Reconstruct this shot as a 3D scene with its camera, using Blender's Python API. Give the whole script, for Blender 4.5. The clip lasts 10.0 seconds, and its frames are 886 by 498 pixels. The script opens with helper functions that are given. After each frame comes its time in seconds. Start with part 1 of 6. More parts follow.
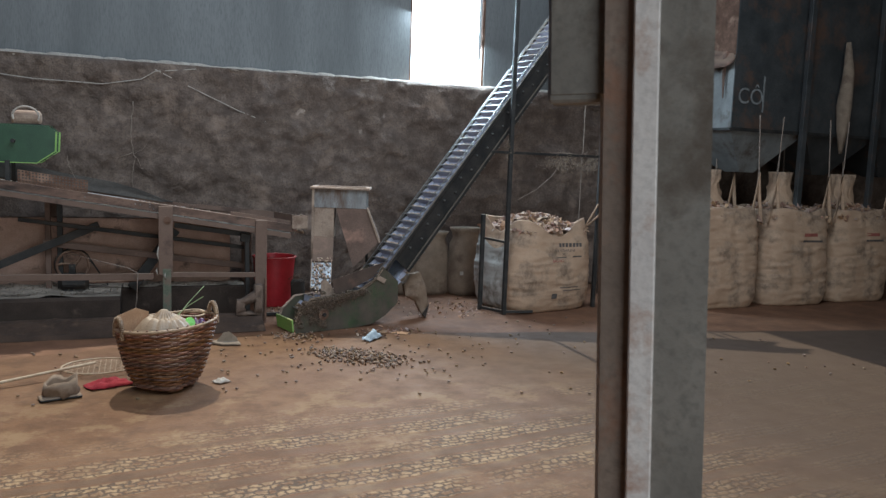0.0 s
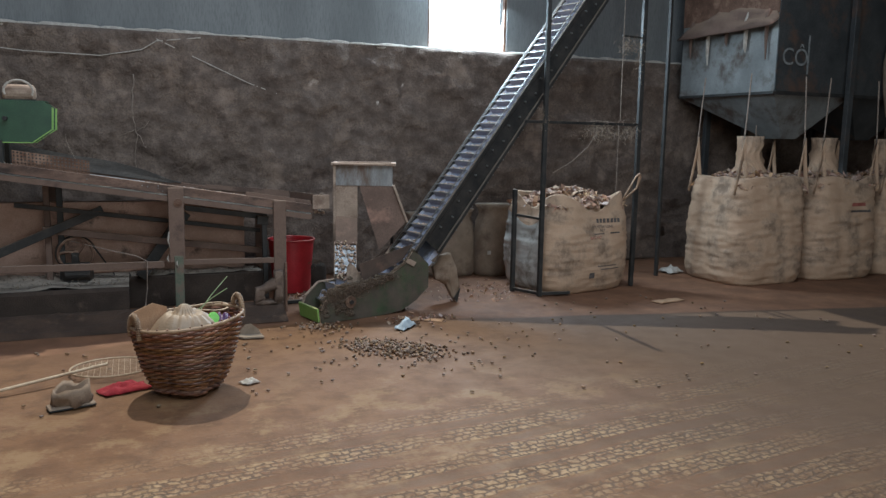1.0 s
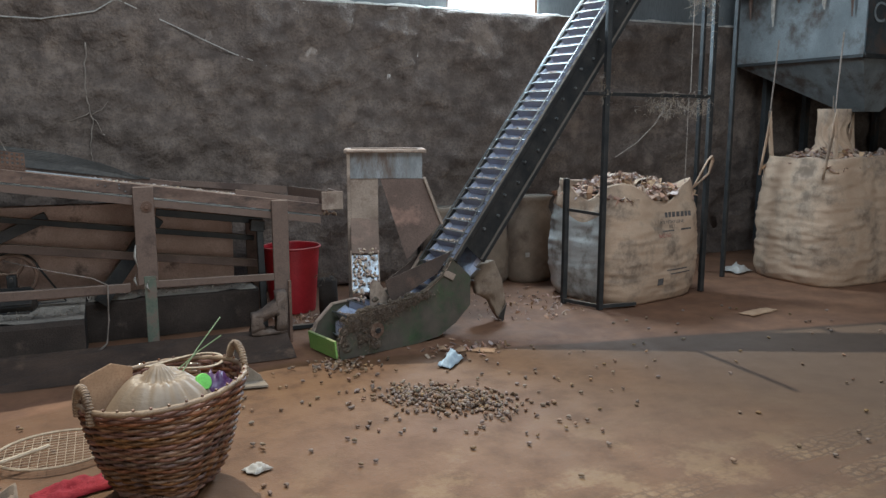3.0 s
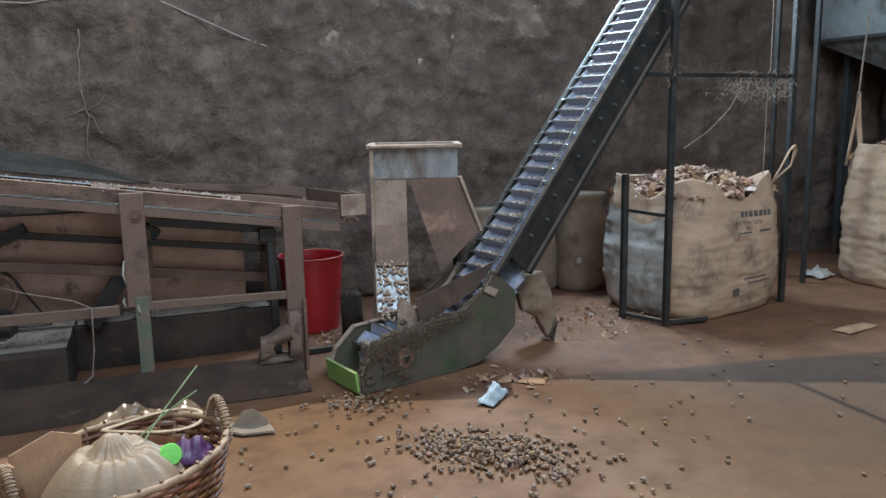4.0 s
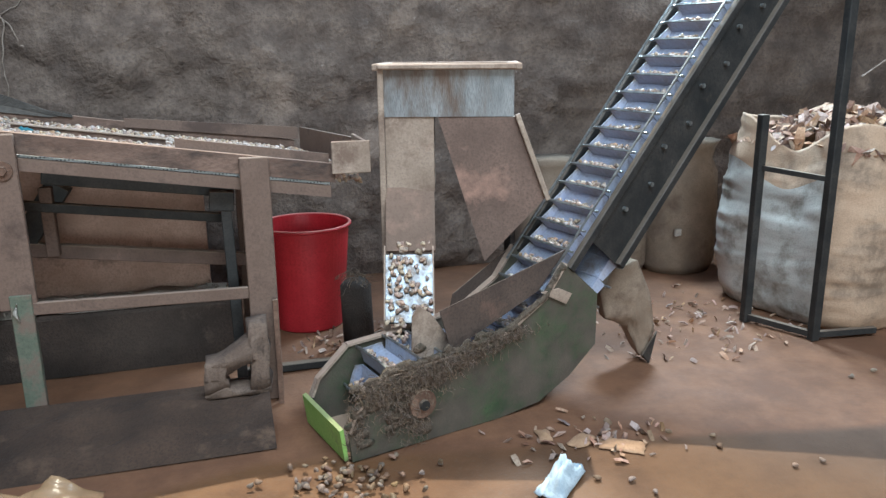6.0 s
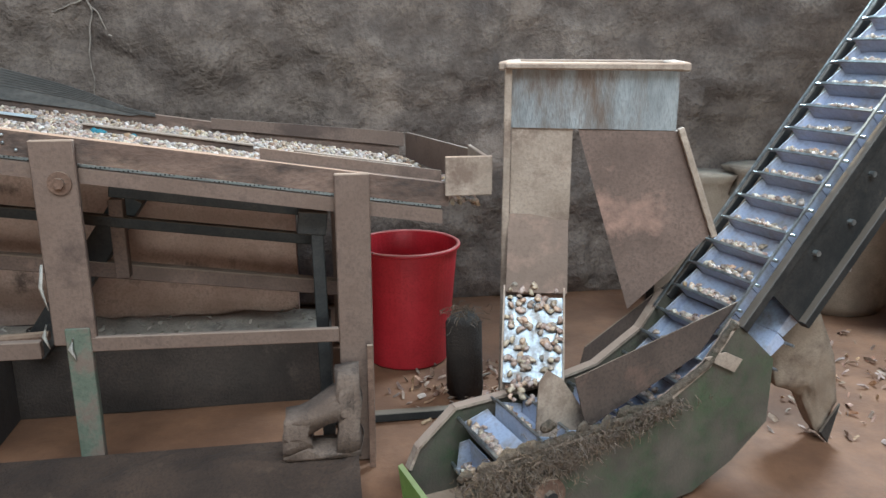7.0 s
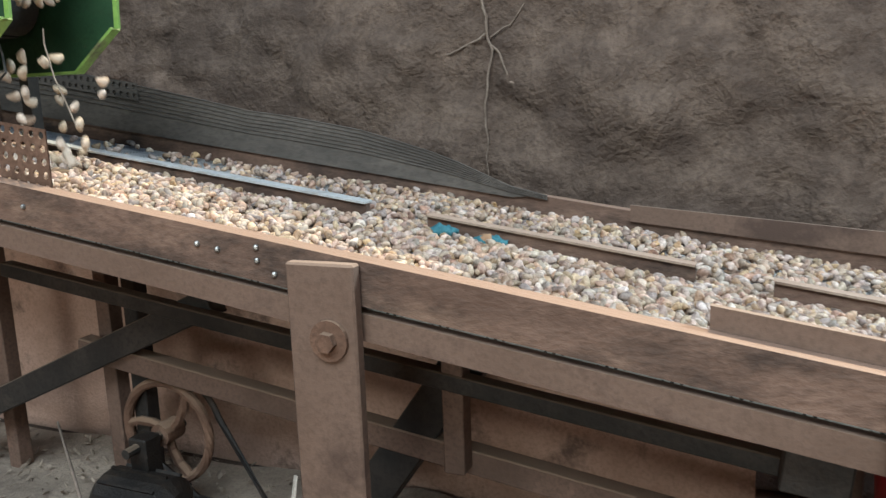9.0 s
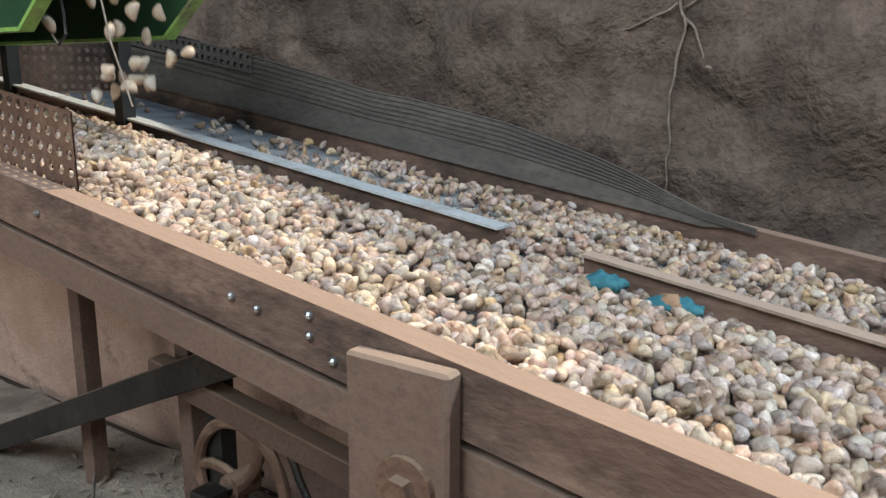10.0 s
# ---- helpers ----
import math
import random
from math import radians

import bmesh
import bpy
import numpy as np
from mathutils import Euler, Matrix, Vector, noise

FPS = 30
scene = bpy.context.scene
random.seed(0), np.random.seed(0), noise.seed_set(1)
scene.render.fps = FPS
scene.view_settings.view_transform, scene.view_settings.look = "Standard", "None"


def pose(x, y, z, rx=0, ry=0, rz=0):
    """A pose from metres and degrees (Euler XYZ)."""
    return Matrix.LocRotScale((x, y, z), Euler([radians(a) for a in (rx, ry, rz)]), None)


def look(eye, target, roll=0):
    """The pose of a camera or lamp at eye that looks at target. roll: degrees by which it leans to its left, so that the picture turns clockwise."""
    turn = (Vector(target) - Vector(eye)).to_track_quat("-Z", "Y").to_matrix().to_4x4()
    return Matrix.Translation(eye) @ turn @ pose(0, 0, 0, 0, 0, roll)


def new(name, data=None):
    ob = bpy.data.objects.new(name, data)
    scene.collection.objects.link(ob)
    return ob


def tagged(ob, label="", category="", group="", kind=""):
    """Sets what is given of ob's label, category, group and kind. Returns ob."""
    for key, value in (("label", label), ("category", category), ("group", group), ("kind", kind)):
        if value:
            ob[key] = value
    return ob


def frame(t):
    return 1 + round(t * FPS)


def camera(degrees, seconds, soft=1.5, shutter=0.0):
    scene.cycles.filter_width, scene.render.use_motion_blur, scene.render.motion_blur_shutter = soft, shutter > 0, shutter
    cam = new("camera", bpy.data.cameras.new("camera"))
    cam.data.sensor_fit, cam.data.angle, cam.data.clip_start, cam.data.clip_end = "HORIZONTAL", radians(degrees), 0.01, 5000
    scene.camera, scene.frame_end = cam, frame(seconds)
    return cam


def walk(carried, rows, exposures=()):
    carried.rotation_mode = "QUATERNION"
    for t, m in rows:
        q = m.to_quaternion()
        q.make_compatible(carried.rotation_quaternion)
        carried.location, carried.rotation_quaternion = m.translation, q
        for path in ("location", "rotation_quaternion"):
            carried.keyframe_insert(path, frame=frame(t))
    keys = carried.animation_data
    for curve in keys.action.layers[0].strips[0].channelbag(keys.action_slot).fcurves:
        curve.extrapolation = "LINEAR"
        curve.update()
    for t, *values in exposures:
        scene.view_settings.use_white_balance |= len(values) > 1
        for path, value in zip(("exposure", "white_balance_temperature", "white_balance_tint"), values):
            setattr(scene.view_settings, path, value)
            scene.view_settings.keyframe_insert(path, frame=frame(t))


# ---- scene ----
cam = camera(59.9, 10.0, soft=1.4, shutter=0.1)
PATH = [
    (0, (0.202, 0.183, 1.682), (0.93, 2.032, 1.459), 2.1),
    (0.5, (0.115, 0.515, 1.665), (0.832, 2.367, 1.421), 2.0),
    (1, (0.075, 0.886, 1.644), (0.815, 2.722, 1.357), 1.0),
    (1.5, (0.113, 1.314, 1.653), (0.887, 3.134, 1.356), 0.3),
    (2, (0.073, 1.714, 1.635), (0.863, 3.526, 1.33), 0.3),
    (3.5, (0.335, 2.95, 1.57), (1.119, 4.76, 1.237), -0.4),
    (4, (0.529, 3.322, 1.57), (1.224, 5.165, 1.227), -1.1),
    (4.5, (0.675, 3.722, 1.562), (1.271, 5.597, 1.206), -1.2),
    (5, (0.898, 4.134, 1.512), (1.466, 6.004, 1.086), -1.5),
    (6.3, (1.221, 5.087, 1.439), (1.738, 6.95, 0.928), 0.1),
    (6.5, (1.233, 5.185, 1.438), (1.67, 7.066, 0.919), 0.2),
    (7, (1.224, 5.542, 1.449), (1.528, 7.45, 0.933), -0.0),
    (7.5, (1.253, 5.892, 1.441), (1.302, 7.832, 0.954), -2.1),
    (8, (1.241, 6.248, 1.432), (1.033, 8.183, 0.972), -3.0),
    (8.5, (1.151, 6.579, 1.451), (0.848, 8.505, 1.006), -1.9),
    (9, (1.096, 6.966, 1.421), (0.325, 8.774, 1.049), -1.9),
    (9.5, (1.01, 7.259, 1.412), (0.02, 8.958, 1.047), -1.8),
    (9.8, (0.893, 7.403, 1.408), (-0.183, 9.045, 1.022), -1.4),
    (10, (0.864, 7.466, 1.438), (-0.245, 9.076, 1.019), 0.3),
]
walk(cam, [(t, look(eye, target, roll)) for t, eye, target, roll in PATH],
     exposures=[(0.0, 0.2, 5400, 0), (1.0, 0.1, 5450, 0), (2.2, 0.15, 5350, -1), (4.0, 0.45, 5200, -3), (5.0, 0.75, 5150, -3), (6.3, 1.2, 5250, -4),
                (8.5, 1.2, 5550, -5), (9.3, 0.85, 5900, 0), (10.0, 0.8, 5700, -1)])

# ---- light ----
world = bpy.data.worlds.new("world")
scene.world = world
world.use_nodes = True
wn = world.node_tree.nodes
sky = wn.new("ShaderNodeTexSky")
sky.sky_type, sky.sun_disc = "NISHITA", False
sky.sun_elevation, sky.sun_rotation = radians(59), radians(3)
wn["Background"].inputs["Strength"].default_value = 0.065
world.node_tree.links.new(sky.outputs[0], wn["Background"].inputs["Color"])


def area_lamp(name, eye, target, sx, sy, watts, colour):
    data = bpy.data.lights.new(name, "AREA")
    data.shape, data.size, data.size_y, data.energy, data.color = "RECTANGLE", sx, sy, watts, colour
    ob = new(name, data)
    ob.matrix_world = look(eye, target)
    return ob


# the sun comes over the back wall; the window gives cool daylight
sun = bpy.data.lights.new("sun", "SUN")
sun.energy, sun.angle, sun.color = 2.6, radians(0.6), (1.0, 0.8, 0.58)
new("sun", sun).matrix_world = look((0.3, 6.0, 10.0), (0, 0, 0))
area_lamp("window_daylight", (4.0, 10.02, 3.35), (3.0, 6.0, 0.0), 1.0, 1.15, 200, (0.84, 0.93, 1.0))
# warm fill from an invented gate, brightens the fronts of things
area_lamp("gate_daylight", (2.0, -5.85, 2.0), (2.0, 5.0, 0.8), 5.0, 3.4, 275, (1.0, 0.93, 0.85))
# added fill lamp under the roof opening, turned to brighten the back wall
area_lamp("roof_daylight", (1.6, 3.6, 5.98), (1.5, 9.8, 1.0), 6.0, 3.0, 310, (0.95, 0.97, 1.0))

# ---- materials ----


def surface(name, dark, light, scale=6.0, rough=0.85, metal=0.0, bump=0.25, stain=None, stain_scale=1.2, stain_amount=0.5,
            dust=0.0, dust_colour=(0.30, 0.205, 0.135), island=0.0, obj_random=0.0, stretch=(1, 1, 1), fine=95.0, deep=0.02):
    """Grain at two scales between two colours, stains, and dust lying on what faces up."""
    m = bpy.data.materials.new(name)
    m.use_nodes = True
    t = m.node_tree
    N, L = t.nodes, t.links
    b = N["Principled BSDF"]
    co = N.new("ShaderNodeTexCoord")
    mp = N.new("ShaderNodeMapping")
    mp.inputs["Scale"].default_value = stretch
    L.new(co.outputs["Object"], mp.inputs["Vector"])

    def noise_of(sc, detail=6.0, rgh=0.6):
        n = N.new("ShaderNodeTexNoise")
        n.inputs["Scale"].default_value, n.inputs["Detail"].default_value, n.inputs["Roughness"].default_value = sc, detail, rgh
        L.new(mp.outputs[0], n.inputs["Vector"])
        return n.outputs["Fac"]

    def ramp(fac, a, c):
        r = N.new("ShaderNodeMapRange")
        r.inputs["From Min"].default_value, r.inputs["From Max"].default_value = a, c
        L.new(fac, r.inputs["Value"])
        return r.outputs["Result"]

    def mix(fac, a, c):
        x = N.new("ShaderNodeMix")
        x.data_type = "RGBA"
        for sock, val in ((x.inputs["Factor"], fac), (x.inputs["A"], a), (x.inputs["B"], c)):
            if isinstance(val, (tuple, float, int)):
                sock.default_value = (*val, 1.0) if isinstance(val, tuple) else val
            else:
                L.new(val, sock)
        return x.outputs["Result"]

    coarse, grain = noise_of(scale), noise_of(fine, 4.0)
    col = mix(ramp(coarse, 0.34, 0.66), dark, light)
    col = mix(ramp(grain, 0.45, 0.8), col, tuple(c * 0.82 for c in dark))
    if stain:
        patch = ramp(noise_of(stain_scale, 8.0, 0.68), 0.62 - 0.3 * stain_amount, 0.72 - 0.2 * stain_amount)
        col = mix(patch, col, stain)
    if island or obj_random:
        if island:
            rnd = N.new("ShaderNodeNewGeometry").outputs["Random Per Island"]
        else:
            rnd = N.new("ShaderNodeObjectInfo").outputs["Random"]
        hsv = N.new("ShaderNodeHueSaturation")
        L.new(col, hsv.inputs["Color"])
        amount = island or obj_random
        r = N.new("ShaderNodeMapRange")
        r.inputs["To Min"].default_value, r.inputs["To Max"].default_value = 1 - amount, 1 + amount
        L.new(rnd, r.inputs["Value"])
        L.new(r.outputs["Result"], hsv.inputs["Value"])
        w = N.new("ShaderNodeTexWhiteNoise")
        w.noise_dimensions = "1D"
        L.new(rnd, w.inputs["W"])
        h = N.new("ShaderNodeMapRange")
        h.inputs["To Min"].default_value, h.inputs["To Max"].default_value = 0.5 - 0.06 * amount, 0.5 + 0.02 * amount
        L.new(w.outputs["Value"], h.inputs["Value"])
        L.new(h.outputs["Result"], hsv.inputs["Hue"])
        s2 = N.new("ShaderNodeMapRange")
        s2.inputs["To Min"].default_value, s2.inputs["To Max"].default_value = 1 - amount, 1 + 1.1 * amount
        L.new(w.outputs["Color"], s2.inputs["Value"])
        L.new(s2.outputs["Result"], hsv.inputs["Saturation"])
        col = hsv.outputs["Color"]
    rgh = rough
    if dust:
        g = N.new("ShaderNodeNewGeometry")
        sep = N.new("ShaderNodeSeparateXYZ")
        L.new(g.outputs["Normal"], sep.inputs[0])
        up = ramp(sep.outputs["Z"], 0.25, 0.85)
        film = ramp(noise_of(9.0, 7.0, 0.7), 0.75 - 0.45 * dust, 0.95 - 0.3 * dust)
        mx = N.new("ShaderNodeMath")
        mx.operation = "MAXIMUM"
        L.new(up, mx.inputs[0])
        L.new(film, mx.inputs[1])
        sc = N.new("ShaderNodeMath")
        sc.operation = "MULTIPLY"
        sc.inputs[1].default_value = min(1.0, 0.45 + 0.55 * dust)
        L.new(mx.outputs[0], sc.inputs[0])
        col = mix(sc.outputs[0], col, mix(grain, dust_colour, tuple(c * 1.35 for c in dust_colour)))
        rm = N.new("ShaderNodeMapRange")
        rm.inputs["To Min"].default_value, rm.inputs["To Max"].default_value = rough, 0.95
        L.new(sc.outputs[0], rm.inputs["Value"])
        L.new(rm.outputs["Result"], b.inputs["Roughness"])
        if metal:
            mm = N.new("ShaderNodeMapRange")
            mm.inputs["To Min"].default_value, mm.inputs["To Max"].default_value = metal, 0.0
            L.new(sc.outputs[0], mm.inputs["Value"])
            L.new(mm.outputs["Result"], b.inputs["Metallic"])
    else:
        b.inputs["Roughness"].default_value = rgh
        b.inputs["Metallic"].default_value = metal
    L.new(col, b.inputs["Base Color"])
    if bump:
        ad = N.new("ShaderNodeMath")
        ad.operation = "MULTIPLY_ADD"
        ad.inputs[1].default_value = 0.35
        L.new(grain, ad.inputs[0])
        L.new(coarse, ad.inputs[2])
        bp = N.new("ShaderNodeBump")
        bp.inputs["Strength"].default_value, bp.inputs["Distance"].default_value = bump, deep
        L.new(ad.outputs[0], bp.inputs["Height"])
        L.new(bp.outputs[0], b.inputs["Normal"])
    return m


def floor_material():
    """Concrete under brown dust, with pale scuffed patches, tyre prints, a strip of red earth along the machines and
    painted shade at the right.
    """
    m = bpy.data.materials.new("dusty_floor")
    m.use_nodes = True
    N, L = m.node_tree.nodes, m.node_tree.links
    b = N["Principled BSDF"]
    geo = N.new("ShaderNodeNewGeometry")
    pos = geo.outputs["Position"]
    sep = N.new("ShaderNodeSeparateXYZ")
    L.new(pos, sep.inputs[0])

    def math_of(op, a, c=0.0, d=0.0):
        n = N.new("ShaderNodeMath")
        n.operation = op
        for k, v in enumerate((a, c, d)):
            if isinstance(v, (int, float)):
                n.inputs[k].default_value = v
            else:
                L.new(v, n.inputs[k])
        return n.outputs[0]

    def noise_of(sc, detail=7.0, rgh=0.6, vec=pos):
        n = N.new("ShaderNodeTexNoise")
        n.inputs["Scale"].default_value, n.inputs["Detail"].default_value, n.inputs["Roughness"].default_value = sc, detail, rgh
        L.new(vec, n.inputs["Vector"])
        return n.outputs["Fac"]

    def ramp(fac, a, c):
        r = N.new("ShaderNodeMapRange")
        r.interpolation_type = "SMOOTHSTEP"
        r.inputs["From Min"].default_value, r.inputs["From Max"].default_value = a, c
        L.new(fac, r.inputs["Value"])
        return r.outputs["Result"]

    def mix(fac, a, c):
        x = N.new("ShaderNodeMix")
        x.data_type = "RGBA"
        for sock, val in ((x.inputs["Factor"], fac), (x.inputs["A"], a), (x.inputs["B"], c)):
            if isinstance(val, (tuple, float, int)):
                sock.default_value = (*val, 1.0) if isinstance(val, tuple) else val
            else:
                L.new(val, sock)
        return x.outputs["Result"]

    big, mid, fine = noise_of(0.8), noise_of(5.0), noise_of(70.0, 5.0)
    col = mix(ramp(big, 0.35, 0.65), FLOOR_A, FLOOR_B)
    col = mix(ramp(mid, 0.4, 0.75), col, FLOOR_C)
    col = mix(math_of("MULTIPLY", ramp(fine, 0.5, 0.8), 0.6), col, (0.12, 0.075, 0.045))
    # pale worn concrete in patches of the open floor
    worn = math_of("MULTIPLY", ramp(noise_of(2.4, 9.0, 0.72), 0.5, 0.62), ramp(sep.outputs["Y"], 6.4, 5.0))
    col = mix(math_of("MULTIPLY", worn, 0.7), col, (0.225, 0.132, 0.058))
    # tyre prints: lugs in two lanes that run aslant over the open floor
    across = math_of("ADD", math_of("MULTIPLY", sep.outputs["Y"], 0.995), math_of("MULTIPLY", sep.outputs["X"], -0.10))
    along = math_of("ADD", math_of("MULTIPLY", sep.outputs["X"], 0.995), math_of("MULTIPLY", sep.outputs["Y"], 0.10))
    vec = N.new("ShaderNodeCombineXYZ")
    L.new(math_of("MULTIPLY_ADD", noise_of(9.0, 5.0, 0.65), 0.13, along), vec.inputs["X"])
    L.new(math_of("MULTIPLY_ADD", noise_of(6.0, 5.0, 0.65), 0.13, across), vec.inputs["Y"])
    br = N.new("ShaderNodeTexBrick")
    L.new(vec.outputs[0], br.inputs["Vector"])
    for key, val in (("Scale", 1.0), ("Mortar Size", 0.012), ("Mortar Smooth", 0.8), ("Brick Width", 0.062), ("Row Height", 0.046)):
        br.inputs[key].default_value = val
    region = math_of("MULTIPLY", ramp(across, 5.2, 4.3), ramp(noise_of(1.1, 7.0, 0.66), 0.36, 0.58))
    # each wheel leaves a band of lugs between two smooth ruts
    band = math_of("SINE", math_of("MULTIPLY_ADD", noise_of(0.9, 6.0), 4.0, math_of("MULTIPLY", across, 21.0)))
    lane = ramp(band, -0.55, -0.15)
    lug = math_of("MULTIPLY", math_of("MULTIPLY", lane, region), math_of("SUBTRACT", 1.0, br.outputs["Fac"]))
    dark_gap = math_of("MULTIPLY", math_of("MULTIPLY", br.outputs["Fac"], lane), math_of("MULTIPLY", region, 0.85))
    col = mix(dark_gap, col, (0.062, 0.036, 0.019))
    col = mix(math_of("MULTIPLY", math_of("MULTIPLY", ramp(band, -0.6, -0.95), region), 0.5), col, (0.095, 0.055, 0.028))
    col = mix(math_of("MULTIPLY", math_of("MULTIPLY", lug, ramp(noise_of(11.0, 6.0, 0.75), 0.38, 0.62)), 0.85), col, (0.37, 0.245, 0.125))
    # dimmer light towards +X, put into the colour as a dark brown tone
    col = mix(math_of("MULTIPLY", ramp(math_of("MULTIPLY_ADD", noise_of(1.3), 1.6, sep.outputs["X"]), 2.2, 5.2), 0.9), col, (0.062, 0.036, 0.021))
    # red earth along the machines; its straight edge paints in the sun's shadow line
    shade_border = math_of("ADD", math_of("MULTIPLY_ADD", sep.outputs["X"], 0.19, sep.outputs["Y"]), math_of("MULTIPLY", noise_of(9.0), 0.05))
    earth = math_of("MAXIMUM", ramp(shade_border, 7.74, 7.82), math_of("MULTIPLY", ramp(math_of("MULTIPLY_ADD", sep.outputs["X"], -0.236, sep.outputs["Y"]), 7.18, 7.26), ramp(sep.outputs["X"], 1.55, 1.35)))
    red = mix(ramp(noise_of(3.0, 8.0, 0.7), 0.35, 0.7), (0.125, 0.054, 0.024), (0.205, 0.093, 0.043))
    col = mix(earth, col, red)
    L.new(col, b.inputs["Base Color"])
    r = N.new("ShaderNodeMapRange")
    r.inputs["To Min"].default_value, r.inputs["To Max"].default_value = 0.62, 0.95
    L.new(mid, r.inputs["Value"])
    L.new(r.outputs["Result"], b.inputs["Roughness"])
    bp = N.new("ShaderNodeBump")
    bp.inputs["Strength"].default_value, bp.inputs["Distance"].default_value = 0.5, 0.015
    h = math_of("ADD", math_of("MULTIPLY_ADD", fine, 0.3, mid), math_of("MULTIPLY", lug, 0.7))
    L.new(h, bp.inputs["Height"])
    L.new(bp.outputs[0], b.inputs["Normal"])
    return m


FLOOR_A, FLOOR_B, FLOOR_C = (0.125, 0.051, 0.016), (0.158, 0.071, 0.022), (0.09, 0.037, 0.011)
M_FLOOR = floor_material()
M_WALL = surface("sooty_plaster", (0.088, 0.06, 0.045), (0.185, 0.132, 0.099), 6.0, 0.92, bump=0.9, stain=(0.24, 0.17, 0.127), stain_scale=1.8, stain_amount=0.22, fine=45.0, deep=0.05)
# the upper wall's grey carries the pale haze in its base colour
M_WALL_UP = surface("haze_grey_upper_wall", (0.125, 0.122, 0.116), (0.2, 0.195, 0.185), 1.5, 0.8, bump=0.3, stretch=(1, 1, 0.15))
# kerb earth, with the kerb's shadow put into the dark tone
M_EARTH = surface("swept_earth", (0.036, 0.02, 0.012), (0.08, 0.045, 0.027), 4.0, 0.96, bump=1.0, stain=(0.11, 0.065, 0.04), stain_scale=5.0, stain_amount=0.2)
M_PINK = surface("pink_render", (0.42, 0.265, 0.195), (0.56, 0.37, 0.285), 5.0, 0.93, bump=0.8, stain=(0.17, 0.11, 0.085), stain_scale=5.0, stain_amount=0.15)
M_CEIL = surface("roof_sheet", (0.16, 0.15, 0.14), (0.24, 0.22, 0.2), 1.0, 0.7, bump=0.1)
M_CONC = surface("dusty_concrete", (0.12, 0.1, 0.082), (0.22, 0.183, 0.15), 4.0, 0.95, bump=0.8, stain=(0.1, 0.075, 0.056), stain_scale=4.0, stain_amount=0.4, dust=0.4, dust_colour=(0.225, 0.185, 0.148))
# concrete tone lowered to carry the shade under the screen
M_PLINTH = surface("earthy_concrete", (0.028, 0.018, 0.012), (0.062, 0.04, 0.028), 4.0, 0.95, bump=0.9, stain=(0.11, 0.072, 0.052), stain_scale=3.0, stain_amount=0.2)
M_ROOT = surface("pale_root", (0.2, 0.15, 0.115), (0.32, 0.25, 0.195), 20.0, 0.9, bump=0.4)
M_GREENDUST = surface("grey_green_paint", (0.09, 0.1, 0.066), (0.15, 0.152, 0.105), 8.0, 0.8, bump=0.3, stain=(0.16, 0.11, 0.08), stain_scale=8.0, stain_amount=0.4)
M_GUARD = surface("grey_wire_cloth", (0.075, 0.064, 0.055), (0.13, 0.11, 0.093), 9.0, 0.85, bump=0.4, stain=(0.17, 0.13, 0.1), stain_scale=4.0, stain_amount=0.2, stretch=(0.4, 1, 1))
M_CREAM = surface("cream_lumps", (0.42, 0.36, 0.28), (0.55, 0.48, 0.39), 6.0, 0.8, bump=0.2)
M_DUST = surface("lint_dust", (0.34, 0.29, 0.24), (0.5, 0.43, 0.36), 20.0, 0.98, bump=0.8)
M_WOOD = surface("dusty_plank", (0.112, 0.064, 0.043), (0.2, 0.122, 0.086), 7.0, 0.82, bump=0.5, stain=(0.04, 0.025, 0.018), stain_scale=5.0, stain_amount=0.55, dust=0.5, dust_colour=(0.275, 0.173, 0.118), stretch=(0.45, 1, 1))
M_LEG = surface("brown_painted_board", (0.13, 0.079, 0.054), (0.176, 0.111, 0.079), 4.0, 0.78, bump=0.25, stain=(0.075, 0.044, 0.031), stain_scale=4.0, stain_amount=0.3, dust=0.2, dust_colour=(0.28, 0.195, 0.142))
M_STEEL = surface("black_steel", (0.018, 0.017, 0.016), (0.05, 0.042, 0.036), 8.0, 0.6, 0.3, bump=0.2, dust=0.25, dust_colour=(0.22, 0.155, 0.105))
M_RUST = surface("rusty_steel", (0.10, 0.052, 0.032), (0.21, 0.12, 0.078), 9.0, 0.85, 0.2, bump=0.4, stain=(0.3, 0.19, 0.13), stain_scale=4.0, stain_amount=0.25, dust=0.4)
M_GREY = surface("bare_sheet_metal", (0.19, 0.185, 0.18), (0.34, 0.33, 0.32), 5.0, 0.5, 0.5, bump=0.25, stain=(0.13, 0.088, 0.064), stain_scale=3.5, stain_amount=0.55, dust=0.25, stretch=(1.8, 1.8, 0.5))
M_TAN = surface("dusty_sheet", (0.26, 0.185, 0.132), (0.4, 0.295, 0.218), 6.0, 0.85, bump=0.4, stain=(0.17, 0.11, 0.076), stain_scale=5.0, stain_amount=0.4, dust=0.3, dust_colour=(0.42, 0.28, 0.2))
M_BROWNSHEET = surface("brown_sheet", (0.1, 0.06, 0.042), (0.175, 0.108, 0.078), 4.0, 0.8, bump=0.3, stain=(0.3, 0.17, 0.12), stain_scale=3.0, stain_amount=0.22, dust=0.2)
M_DARKSHEET = surface("dark_brown_sheet", (0.05, 0.031, 0.022), (0.1, 0.064, 0.046), 4.0, 0.8, bump=0.3, stain=(0.16, 0.09, 0.062), stain_scale=3.0, stain_amount=0.18, dust=0.15)
